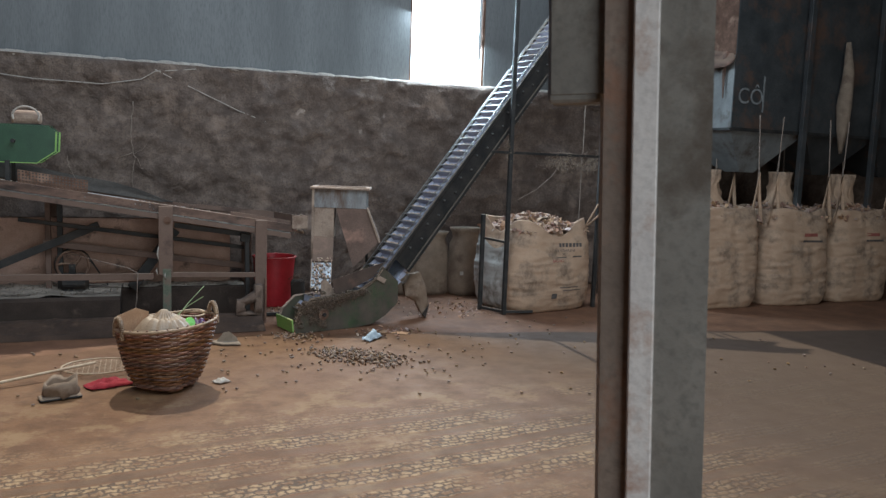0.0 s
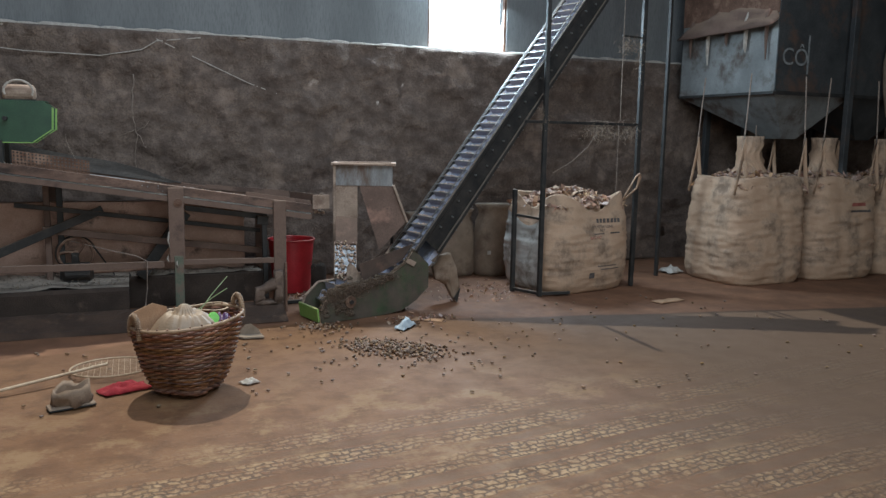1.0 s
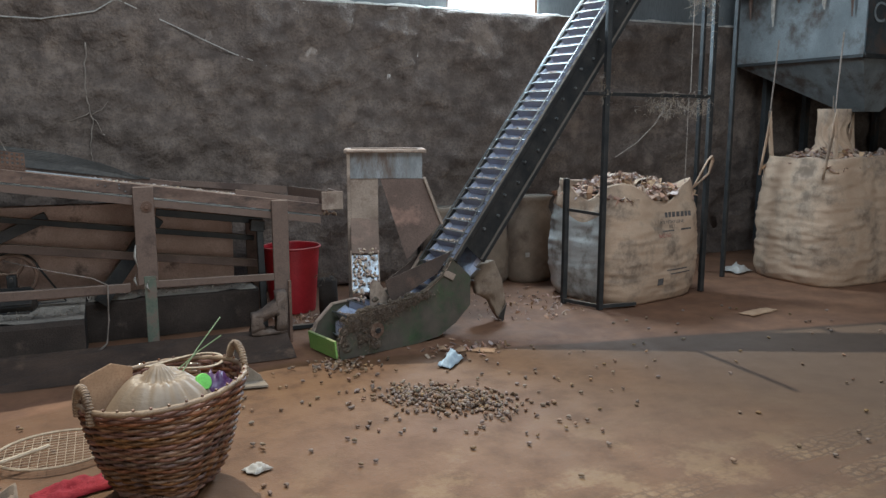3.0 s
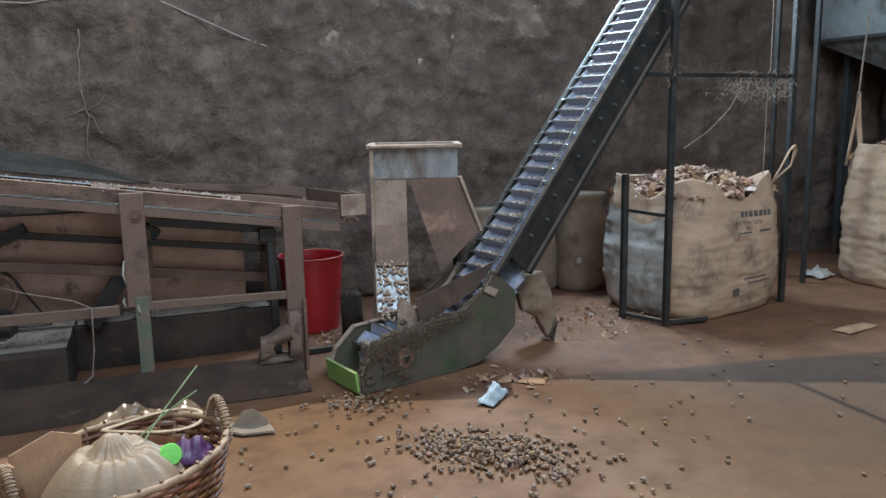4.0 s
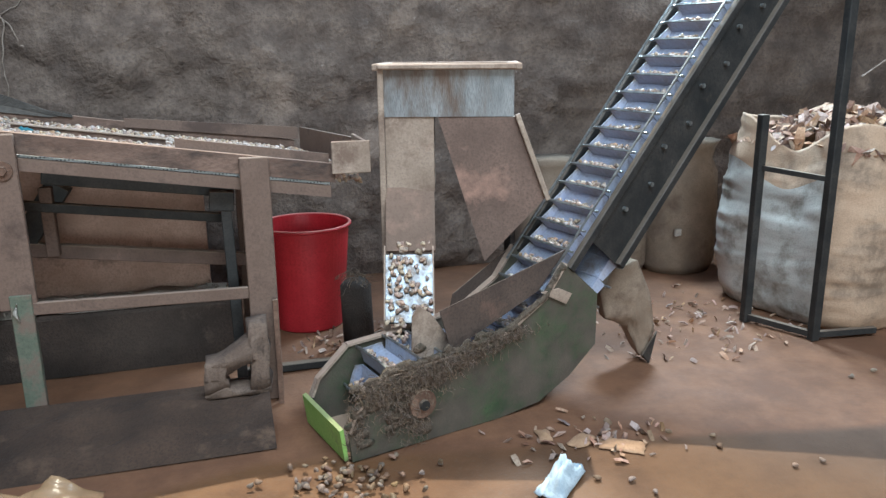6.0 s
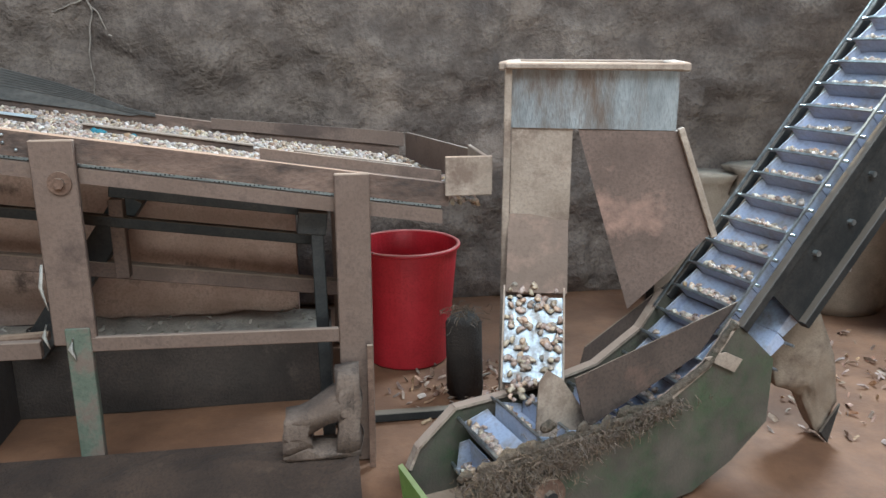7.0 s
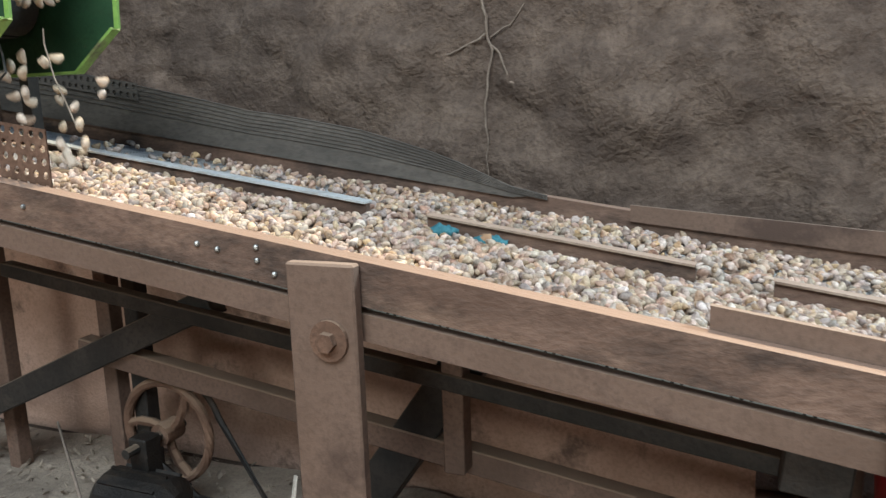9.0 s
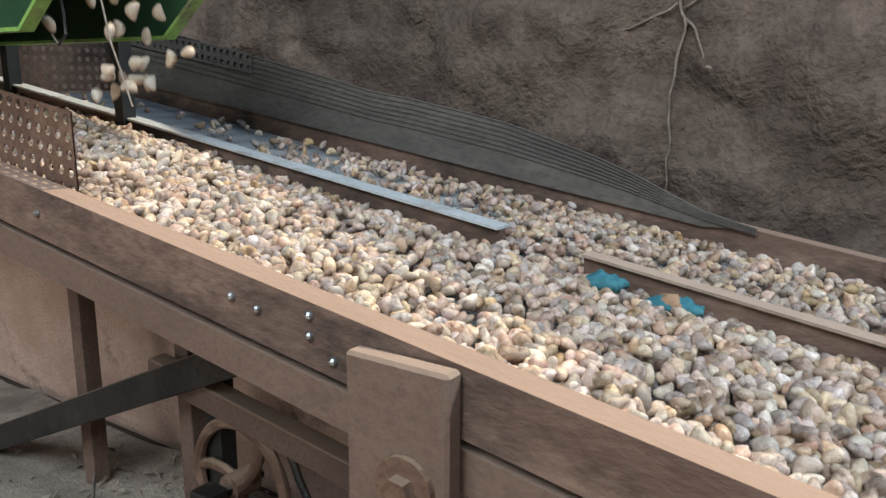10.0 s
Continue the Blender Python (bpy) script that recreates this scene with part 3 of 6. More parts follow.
def hall():
    bm = B()
    xs = list(np.arange(-8.0, -1.0, 0.5)) + list(np.arange(-1.0, 8.0, 0.09)) + list(np.arange(8.0, 13.01, 0.5))
    ys = list(np.arange(-6.0, 2.4, 0.4)) + list(np.arange(2.4, 9.0, 0.09)) + [9.4, 9.8, 10.1]
    grid = [[bm.verts.new((x, y, 0.006 * noise.fractal((x * 1.7, y * 1.7, 0.3), 1.0, 2.0, 4) - 0.003)) for y in ys] for x in xs]
    for i in range(len(xs) - 1):
        for j in range(len(ys) - 1):
            bm.faces.new((grid[i][j], grid[i + 1][j], grid[i + 1][j + 1], grid[i][j + 1]))
    tagged(part("floor", bm, M_FLOOR, smooth=True), "concrete floor under brown dust with pale tyre prints, shade painted in at the right", "floor", kind="structure")

    bm = B()
    rough_wall(bm, -8, -2.6, 0, 2.7, 9.79, 0.085, 60, 104, 1.7)
    rough_wall(bm, -2.6, 3.4, 0, 2.7, 9.79, 0.085, 230, 104, 1.7)
    rough_wall(bm, 3.4, 13, 0, 2.7, 9.79, 0.085, 110, 104, 1.7)
    box(bm, -8, 13, 9.84, 10.15, 0, 2.7)
    tagged(part("wall_north", bm, M_WALL, smooth=True), "rough soot-brown plastered wall below a dusty ledge", "wall", kind="structure")
    bm = B()
    # unseen sloping top, invented so its shadow edge falls right on the floor
    wall_top = lambda x: 3.66 + 0.317 * x
    prism(bm, [(-8, 2.7), (-8, 2.72), (-2.97, 2.72), (3.47, wall_top(3.47)), (3.47, 2.7)], "y", 9.93, 10.15)
    prism(bm, [(4.54, 2.7), (4.54, wall_top(4.54)), (7.4, 6.0), (13, 6.0), (13, 2.7)], "y", 9.93, 10.15)
    prism(bm, [(3.47, 4.0), (3.47, wall_top(3.47)), (4.54, wall_top(4.54)), (4.54, 4.0)], "y", 9.93, 10.15)
    tagged(part("wall_north_upper", bm, M_WALL_UP), "upper wall with one window opening, haze painted in as grey", "wall", kind="structure")
    bm = B()
    for k in range(70):
        x = -2.2 + k * 0.19 + random.uniform(-0.05, 0.05)
        h = 0.02 + 0.025 * random.random()
        bmesh.ops.create_icosphere(bm, subdivisions=2, radius=1.0, matrix=Matrix.Translation((x, 9.85, 2.7)) @ Matrix.Diagonal((0.17, 0.055, h, 1)))
    for v in bm.verts:
        v.co += Vector((0, 1, 1)) * 0.008 * noise.noise(v.co * 14)
    tagged(part("ledge_dust", bm, M_DUST, smooth=True), "thick pale lint and dust lying along the wall ledge", "dust", kind="stuff")
    for name, dims, label in (("wall_west", (-8.2, -8, -6, 10.15, 0, 6), "brown plastered side wall"), ("wall_east", (13, 13.2, -6, 10.15, 0, 6), "brown plastered side wall")):
        tagged(part(name, box(B(), *dims), M_WALL), label, "wall", kind="structure")
    bm = B()
    box(bm, -8, -0.5, -6.2, -6, 0, 6)
    box(bm, 4.5, 13, -6.2, -6, 0, 6)
    box(bm, -0.5, 4.5, -6.2, -6, 3.7, 6)
    tagged(part("wall_south", bm, M_WALL), "unseen brown plastered wall with a gate opening added for the fill lamp", "wall", kind="structure")
    # unseen roof, added to limit the sun and sky; its opening sets the lit area
    bm = B()
    for x0, x1, y0, y1 in ((-8, 13, -6, 0.5), (-8, -3.2, 0.5, 10.15), (6.6, 13, 0.5, 10.15)):
        box(bm, x0, x1, y0, y1, 6.0, 6.06)
    tagged(part("ceiling", bm, M_CEIL), "unseen grey sheet roof, added with a wide opening that lets in the sun", "ceiling", kind="structure")
    # bright day outside the window; its unseen upper part keeps the sun out
    day = bpy.data.materials.new("bright_day")
    day.use_nodes = True
    em = day.node_tree.nodes.new("ShaderNodeEmission")
    em.inputs["Color"].default_value, em.inputs["Strength"].default_value = (0.93, 0.97, 1.0, 1), 6.0
    day.node_tree.links.new(em.outputs[0], day.node_tree.nodes["Material Output"].inputs["Surface"])
    tagged(part("backdrop", box(B(), 1.0, 8.0, 12.0, 12.05, 1.5, 7.4), day), "white glowing daylight sheet outside the window, tall enough to block the sun", "sky", kind="structure")
    # window frame
    bm = B()
    box(bm, 3.47, 3.50, 9.95, 10.0, 2.70, 4.0)
    box(bm, 4.51, 4.54, 9.95, 10.0, 2.70, 4.0)
    box(bm, 3.50, 4.51, 9.95, 10.0, 3.97, 4.0)
    tagged(part("window_1", bm, M_RUST), "thin rusty frame of an open window", "window", kind="structure")
    # a pale root that has grown over the plaster
    for pts, r in ((((0.11, 9.77, 2.25), (0.09, 9.765, 1.9), (0.104, 9.765, 1.70), (0.13, 9.76, 1.63), (0.175, 9.76, 1.56), (0.192, 9.76, 1.50)), 0.006),
                   (((0.192, 9.76, 1.50), (0.25, 9.76, 1.47), (0.332, 9.765, 1.45), (0.42, 9.77, 1.49)), 0.0045),
                   (((0.13, 9.76, 1.63), (0.11, 9.76, 1.5), (0.095, 9.765, 1.34), (0.10, 9.77, 1.15), (0.12, 9.77, 0.98)), 0.004),
                   (((0.104, 9.765, 1.67), (0.03, 9.765, 1.63), (-0.04, 9.765, 1.606), (-0.18, 9.77, 1.60)), 0.004),
                   (((0.13, 9.765, 1.66), (0.2, 9.765, 1.70), (0.26, 9.77, 1.80)), 0.003)):
        fine_pts = []
        for p, q in zip(pts, pts[1:]):
            for k in range(6):
                v = Vector(p).lerp(Vector(q), k / 6)
                fine_pts.append(v + Vector((0.022 * noise.noise(v * 14), -0.006 * noise.noise(v * 9), 0.012 * noise.noise(v * 17 + Vector((3, 0, 0))))))
        bm = tube(B(), fine_pts, [r * (1.25 - 0.8 * k / len(fine_pts)) for k in range(len(fine_pts))], 7)
        tagged(part("root", bm, M_ROOT, smooth=True), "thin pale root clinging to the brown wall", "root", "roots on the wall")
    # cables that sag over the wall
    for pts, label in (((( -2.2, 9.76, 2.55), (-0.9, 9.75, 2.43), (-0.2, 9.75, 2.42), (0.2, 9.75, 2.5), (0.35, 9.76, 2.6), (0.8, 9.76, 2.66)), "thin dusty cable sagging along the wall"),
                       (((0.35, 9.76, 2.62), (0.8, 9.75, 2.42), (1.3, 9.75, 2.2), (1.6, 9.75, 2.1)), "thin dusty cable hanging aslant on the wall")):
        tagged(part("cable", tube(B(), pts, 0.006, 6), M_DUST), label, "cable")


def steel_column():
    col = thing("steel_column", "tall grey painted steel column with a white edge and rust", "column", m=pose(0.812, 0.877, 0, 0, 0, -36.5) @ pose(0, 0, 0, 0, -2.5, 0) @ Matrix.Diagonal((0.93, 0.93, 1, 1)))
    # local x across the view, y away from it
    part("front_flange", box(B(), 0.0, 0.063, -0.006, 0.006, 0, 6.0), M_COLUMN, col, "grey scuffed face")
    part("white_edge", box(B(), -0.031, 0.0, -0.012, 0.008, 0, 6.0), M_COLUMN_WHITE, col, "white painted edge with rust", bevel=0.002)
    part("web", box(B(), -0.066, -0.031, 0.002, 0.010, 0, 6.0), M_COLUMN_BROWN, col, "brown primed web")
    part("inner_web", box(B(), -0.031, -0.025, 0.008, 0.06, 0, 6.0), M_COLUMN_BROWN, col)
    part("back_flange", box(B(), -0.0715, -0.066, 0.02, 0.07, 0, 6.0), M_COLUMN_WHITE, col, "pale thin edge")
    bx = thing("switch_box", "pale grey sheet-metal switch box fixed high on the column", "switch box", m=pose(0.812, 0.877, 0, 0, 0, -36.5) @ pose(0, 0, 0, 0, -2.5, 0) @ Matrix.Translation((-0.05, 0.02, 1.765)) @ Matrix.Diagonal((0.93, 0.93, 0.93, 1)))
    part("case", box(B(), -0.085, 0.005, 0.0, 0.05, 0.0, 0.42), M_COLUMN, bx, bevel=0.004)
    part("door", box(B(), -0.081, 0.001, -0.004, 0.0, 0.01, 0.41), M_COLUMN, bx, bevel=0.001)


# ---- the inclined bucket elevator ----
EL, SPEED, PITCH = 49.55, 0.58, 0.1
CE, SE = math.cos(radians(EL)), math.sin(radians(EL))


def belt_path():
    """The chain's closed way in the elevator's own plane: pieces of (start, heading, length, turn in degrees)."""
    r1, r2, r3, up = 0.16, 0.09, 0.10, 5.75
    arcs = lambda r, d: r * abs(radians(d))

    def run(l1, l3, l4):
        p, a, out = Vector((-0.67, 0.26)), 0.0, []
        for length, turn in ((l1, 0), (arcs(r1, EL), EL), (up, 0), (arcs(r2, 180), -180.0), (l3, 0), (arcs(r3, EL), -EL), (l4, 0), (arcs(r2, 180), -180.0)):
            out.append((p.copy(), a, length, turn))
            if turn:
                r = length / abs(radians(turn))
                s = 1 if turn > 0 else -1
                c = p + r * s * Vector((-math.sin(radians(a)), math.cos(radians(a))))
                a += turn
                p = c + r * s * Vector((math.sin(radians(a)), -math.cos(radians(a))))
            else:
                p = p + length * Vector((math.cos(radians(a)), math.sin(radians(a))))
        return out, p
    l1 = 0.416
    _, e = run(l1, 0, 0)
    gap = Vector((-0.67, 0.26)) - e
    # the run down goes along (-CE, -SE), the bottom run along (-1, 0)
    l3 = -gap.y / SE
    l4 = -(gap.x + l3 * CE)
    return run(l1, l3, l4)[0]


WAY = belt_path()
LOOP = sum(w[2] for w in WAY)
COUNT = int(LOOP / PITCH)
STEP = LOOP / COUNT


def on_belt(s):
    s %= LOOP
    for p, a, length, turn in WAY:
        if s <= length:
            break
        s -= length
    if turn:
        r, sg = length / abs(radians(turn)), (1 if turn > 0 else -1)
        c = p + r * sg * Vector((-math.sin(radians(a)), math.cos(radians(a))))
        a2 = a + turn * s / length
        q = c + r * sg * Vector((math.sin(radians(a2)), -math.cos(radians(a2))))
        return pose(q.x, 0, q.y, 0, -a2, 0), True
    q = p + s * Vector((math.cos(radians(a)), math.sin(radians(a))))
    return pose(q.x, 0, q.y, 0, -a, 0), False


def incline(u, n):
    """(u, z) of a point n metres out from the lips of the rising buckets, u along the floor."""
    return (u - n * SE, 0.5675 + 1.1727 * u + n * CE)


GUARD = [(-0.50, 0.315), (-0.08, 0.49), (-0.01, 0.57), (0.08, 0.65), (-0.55, 0.49)]


def elevator():
    el = thing("bucket_elevator", "inclined bucket elevator with lilac buckets and a green boot", "elevator", (2.437, 7.831, 0), 14.8)
    near = [(-0.95, 0.0), (-0.96, 0.12), (-0.93, 0.19), (-0.80, 0.305), (-0.48, 0.325), (-0.26, 0.365), (-0.08, 0.47), (0.02, 0.60), (0.2, 0.44), (0.2, 0.215), (0.06, 0.10), (-0.1, 0.02), (-0.3, 0.0)]
    for y, nm in ((-0.182, "boot_side"), (0.17, "boot_side")):
        part(nm, prism(B(), near, "y", y, y + 0.012), M_GREEN, el, "dusty green painted steel side", bevel=0.002)
        rim = B()
        pts = near[1:8]
        for p, q in zip(pts, pts[1:]):
            beam(rim, (p[0], y + 0.006, p[1]), (q[0], y + 0.006, q[1]), 0.034, 0.010)
        part("rim", rim, M_TAN, el, "dust-covered rim")
    part("front_plate", prism(B(), [(-0.98, 0.012), (-0.995, 0.135), (-0.98, 0.14), (-0.965, 0.012)], "y", -0.18, 0.18), M_GREEN2, el, "bright green end plate", bevel=0.002)
    part("bottom_plate", prism(B(), [(-0.96, 0.004), (-0.3, 0.004), (-0.1, 0.012), (0.05, 0.10), (0.05, 0.108), (-0.1, 0.02), (-0.3, 0.012), (-0.96, 0.012)], "y", -0.168, 0.168), M_RUST, el)
    # tail shaft with its bearing and lint
    part("tail_shaft", tube(B(), [(-0.67, -0.23, 0.17), (-0.67, 0.21, 0.17)], 0.02, 12), M_STEEL, el)
    bm = B()
    tube(bm, [(-0.67, -0.215, 0.17), (-0.67, -0.183, 0.17)], 0.055, 16)
    part("bearing", bm, M_RUST, el, "rusty flange bearing")
    part("drum", tube(B(), [(-0.67, -0.13, 0.17), (-0.67, 0.13, 0.17)], 0.07, 20), M_STEEL, el)
    bm = B()
    tufts = (((-0.84, -0.192, 0.26), (0.05, 0.010, 0.022), 260), ((-0.74, -0.2, 0.19), (0.055, 0.010, 0.05), 320), ((-0.64, -0.2, 0.28), (0.07, 0.012, 0.03), 380),
             ((-0.46, -0.2, 0.315), (0.08, 0.010, 0.015), 240), ((-0.93, -0.186, 0.15), (0.02, 0.010, 0.04), 90), ((-0.28, -0.195, 0.36), (0.08, 0.010, 0.012), 140), ((-0.70, -0.2, 0.1), (0.03, 0.008, 0.05), 120))
    for c, sp, n in tufts:
        lint(bm, c, sp, int(1.5 * n), 0.034, 0.0011)
    crust = B()
    for c, sp, n in tufts:
        for _ in range(n // 14):
            p = Vector(c) + Vector([random.gauss(0, q) for q in sp])
            p.y = -0.186
            bmesh.ops.create_icosphere(crust, subdivisions=2, radius=1.0, matrix=Matrix.Translation(p) @ Matrix.Diagonal((random.uniform(0.02, 0.045), random.uniform(0.006, 0.012), random.uniform(0.014, 0.03), 1)))
    for v in crust.verts:
        v.co += Vector((0.007, 0.009, 0.007)) * (noise.noise(v.co * 45) + 0.5 * noise.noise(v.co * 110))
    part("lint_crust", crust, M_LINTMAT, el, "lumpy matted brown lint", smooth=True, kind="stuff")
    rope = []
    for p, q in zip(near[2:8], near[3:8]):
        for k in range(9):
            f = k / 9
            x, z = p[0] + (q[0] - p[0]) * f, p[1] + (q[1] - p[1]) * f
            rope.append((x, -0.185 + 0.012 * noise.noise((x * 30, 0, 1)), z + 0.012 + 0.012 * noise.noise((x * 24, 2, 0))))
    mat = tube(B(), rope, [0.013 + 0.009 * noise.noise((k * 0.6, 1, 5)) for k in range(len(rope))], 10)
    for v in mat.verts:
        v.co += Vector((0.006, 0.006, 0.006)) * noise.noise(v.co * 90)
    part("lint_rope", mat, M_LINTMAT, el, "matted roll of lint along the rim", smooth=True)
    part("lint_tuft", bm, M_LINT, el, "matted brown fibre and lint", kind="stuff")
    # rails beside the buckets, side channels and stays
    top = 3.9
    for y in (-0.155, 0.155):
        bm = B()
        a, c = incline(-0.02, 0.012), incline(top, 0.012)
        beam(bm, (a[0], y, a[1]), (c[0], y, c[1]), 0.008, 0.008)
        part("guide_rail", bm, M_PIN, el, "thin worn steel rail")
        bm = B()
        a, c = incline(0.02, -0.035), incline(top, -0.035)
        beam(bm, (a[0], y * 1.16, a[1]), (c[0], y * 1.16, c[1]), 0.03, 0.035)
        part("side_channel", bm, M_STEEL, el, "black steel side channel", bevel=0.003)
        bm = B()
        a, c = incline(0.12, -0.15), incline(top, -0.15)
        beam(bm, (a[0], y * 1.12, a[1]), (c[0], y * 1.12, c[1]), 0.006, 0.17)
        part("side_plate", bm, M_STEEL, el, "black dusty side plate")
        bm = B()
        a, c = incline(0.12, -0.255), incline(top, -0.255)
        beam(bm, (a[0], y * 1.18, a[1]), (c[0], y * 1.18, c[1]), 0.035, 0.035)
        part("lower_channel", bm, M_STEEL, el, bevel=0.003)
    for k in range(34):
        a = incline(0.25 + k * 0.105, -0.11 - 0.05 * (k % 2))
        part("roller_pin", tube(B(), [(a[0], -0.195, a[1]), (a[0], -0.176, a[1])], 0.010, 8), M_PIN, el)
    part("belt", beam(B(), (incline(0.0, -0.075)[0], 0, incline(0.0, -0.075)[1]), (incline(top, -0.075)[0], 0, incline(top, -0.075)[1]), 0.25, 0.006), M_BLACK, el)
    a = incline(0.0, 0.05)
    part("fin", prism(B(), [(-0.11, 0.50), (0.02, 0.43), (0.05, 0.47), (-0.02, 0.505)], "y", -0.195, -0.188), M_TAN, el, "bent dusty tin flap")
    # guard plates between the boot and the run
    part("guard_plate", prism(B(), GUARD, "y", -0.139, -0.135), M_DARKSHEET, el, "dark brown sheet-metal guard")
    part("guard_plate", prism(B(), [(-0.30, 0.34), (-0.28, 0.42), (0.30, 0.74), (0.36, 0.60)], "y", 0.20, 0.206), M_DARKSHEET, el, "dark brown sheet-metal guard")
    part("tongue", prism(B(), [(-0.645, 0.29), (-0.64, 0.47), (-0.61, 0.505), (-0.56, 0.47), (-0.42, 0.27), (-0.51, 0.26)], "y", -0.085, -0.080), M_TAN, el, "pale dusty tin tongue")
    # legs of the run
    for u in (3.45,):
        z = incline(u, -0.27)[1]
        x = incline(u, -0.27)[0]
        for y in (-0.185, 0.185):
            part("leg", box(B(), x - 0.02, x + 0.02, y - 0.02, y + 0.02, 0, z), M_STEEL, el, bevel=0.003)
    # the cell of one bucket: floor, carrying wall, low sides, and a pin at each side
    bm = B()
    box(bm, -0.049, 0.049, -0.128, 0.128, 0.0, 0.004)
    prism(bm, [(-0.050, 0.0), (-0.046, 0.0), (-0.038, 0.060), (-0.046, 0.062)], "y", -0.128, 0.128)
    for y in (-0.128, 0.124):
        prism(bm, [(-0.046, 0.004), (0.048, 0.004), (0.048, 0.035), (-0.042, 0.058)], "y", y, y + 0.004)
    cell = to_mesh("bucket", bm)
    bm = B()
    beam(bm, (-0.043, -0.134, 0.063), (-0.043, 0.134, 0.063), 0.009, 0.006)
    lip = to_mesh("lip", bm)
    pin = to_mesh("chain_pin", tube(B(), [(-0.043, 0.13, 0.056), (-0.043, 0.168, 0.056)], 0.0055, 8))
    loads = []
    for k in range(5):
        n = 44 + 5 * k
        f = np.abs(rng.normal(0, 0.5, n)).clip(0, 1)
        pl = np.stack([-0.034 + 0.05 * f * rng.random(n), rng.normal(0.0, 0.05, n).clip(-0.11, 0.11), 0.014 + 0.05 * (1 - f) * rng.random(n) ** 0.5], 1)
        loads.append(nut_heap("nut_load", pl, 0.2, 0.9, True))
    buckets = []
    for k in range(COUNT):
        b = part("bucket", cell, M_LILAC, el)
        part("lip", lip, M_PIN, b)
        part("chain_pin", pin, M_PIN, b)
        part("chain_pin", pin, M_PIN, b).matrix_basis = Matrix.Translation((0, -0.298, 0))
        part("nut_load", loads[k % 5], M_NUT, b, kind="stuff")
        b.matrix_basis = on_belt(k * STEP)[0]
        buckets.append(b)
    return buckets


# ---- the feed chute ----
# the chute stands turned towards the elevator's boot
CHUTE = pose(1.84, 8.09, 0, 0, 0, -15.0) @ Matrix.Diagonal((0.965, 0.965, 0.995, 1)) @ Matrix.Translation((-1.815, -8.03, 0))


def feed_chute():
    ch = thing("feed_chute", "dusty sheet-metal feed chute with two spouts and a bright slide", "chute", (1.95, 8.12, 0))
    bm = B()
    prism(bm, [(1.835, 8.05), (2.395, 8.0), (2.42, 8.42), (1.86, 8.44)], "z", 1.18, 1.375)
    wpart("head_box", bm, M_GREY, ch, "grey streaked sheet-metal box", bevel=0.004)
    bm = B()
    for p, q in (((1.815, 8.03), (2.402, 7.985)), ((2.402, 7.985), (2.43, 8.44)), ((2.43, 8.44), (1.84, 8.46)), ((1.84, 8.46), (1.815, 8.03))):
        beam(bm, (*p, 1.385), (*q, 1.385), 0.05, 0.026)
    for v in bm.verts:
        v.co.z += 0.006 * noise.noise(v.co * 30)
    wpart("wooden_rim", bm, M_TAN, ch, "sawdust-covered wooden rim", bevel=0.005)
    bm = B()
    prism(bm, [(1.84, 8.055), (2.052, 8.04), (2.06, 8.34), (1.85, 8.35)], "z", 0.865, 1.18)
    wpart("spout", bm, M_TAN, ch, "tan plate spout", bevel=0.003)
    bm = B()
    prism(bm, [(8.06, 0.87), (7.935, 0.62), (7.925, 0.63), (8.05, 0.88)], "x", 1.835, 2.05)
    prism(bm, [(8.07, 0.64), (8.07, 0.865), (8.33, 0.865), (8.33, 0.64)], "x", 1.85, 2.05)
    wpart("flap", bm, M_BROWNSHEET, ch, "brown flap", bevel=0.002)
    # sloping duct towards the elevator
    bm = B()
    lo = [bm.verts.new(p) for p in ((2.27, 7.99, 0.56), (2.54, 7.99, 0.84), (2.56, 8.30, 0.86), (2.29, 8.30, 0.58))]
    hi = [bm.verts.new(p) for p in ((2.07, 8.035, 1.178), (2.405, 8.0, 1.178), (2.42, 8.36, 1.178), (2.09, 8.36, 1.178))]
    bm.faces.new(lo[::-1])
    bm.faces.new(hi)
    for k in range(4):
        bm.faces.new((lo[k], lo[(k + 1) % 4], hi[(k + 1) % 4], hi[k]))
    wpart("sloping_duct", bm, M_BROWNSHEET, ch, "brown rusted sloping duct")
    bm = B()
    beam(bm, (2.408, 7.99, 1.19), (2.548, 7.985, 0.83), 0.03, 0.022)
    wpart("batten", bm, M_TAN, ch, "pale wooden batten on the duct's edge", bevel=0.003)
    wpart("post", box(B(), 1.812, 1.838, 8.03, 8.07, 0.0, 1.375), M_TAN, ch, "dusty upright", bevel=0.003)
    wpart("post", box(B(), 2.40, 2.43, 8.38, 8.42, 0.0, 1.18), M_STEEL, ch, bevel=0.003)
    # slide: a polished trough that pours into the boot
    bm = B()
    prism(bm, [(7.93, 0.605), (7.76, 0.36), (7.755, 0.368), (7.925, 0.613)], "x", 1.832, 2.036)
    wpart("slide", bm, M_SLIDE, ch, "polished bright steel slide")
    for x in (1.826, 2.036):
        wpart("slide_side", prism(B(), [(7.94, 0.58), (7.76, 0.335), (7.75, 0.385), (7.915, 0.64), (7.94, 0.65)], "x", x, x + 0.006), M_TAN, ch)
    ch.matrix_basis = CHUTE @ ch.matrix_basis
    # nuts that run down the slide: six loose handfuls
    handfuls = []
    for k in range(6):
        pl = np.stack([rng.uniform(-0.09, 0.09, 22), rng.uniform(-0.05, 0.05, 22), 0.010 + 0.008 * rng.random(22)], 1)
        ob = new("sliding_nuts", nut_heap("sliding_nuts", pl, 0.6, 0.9, True))
        ob.data.materials.append(M_NUT)
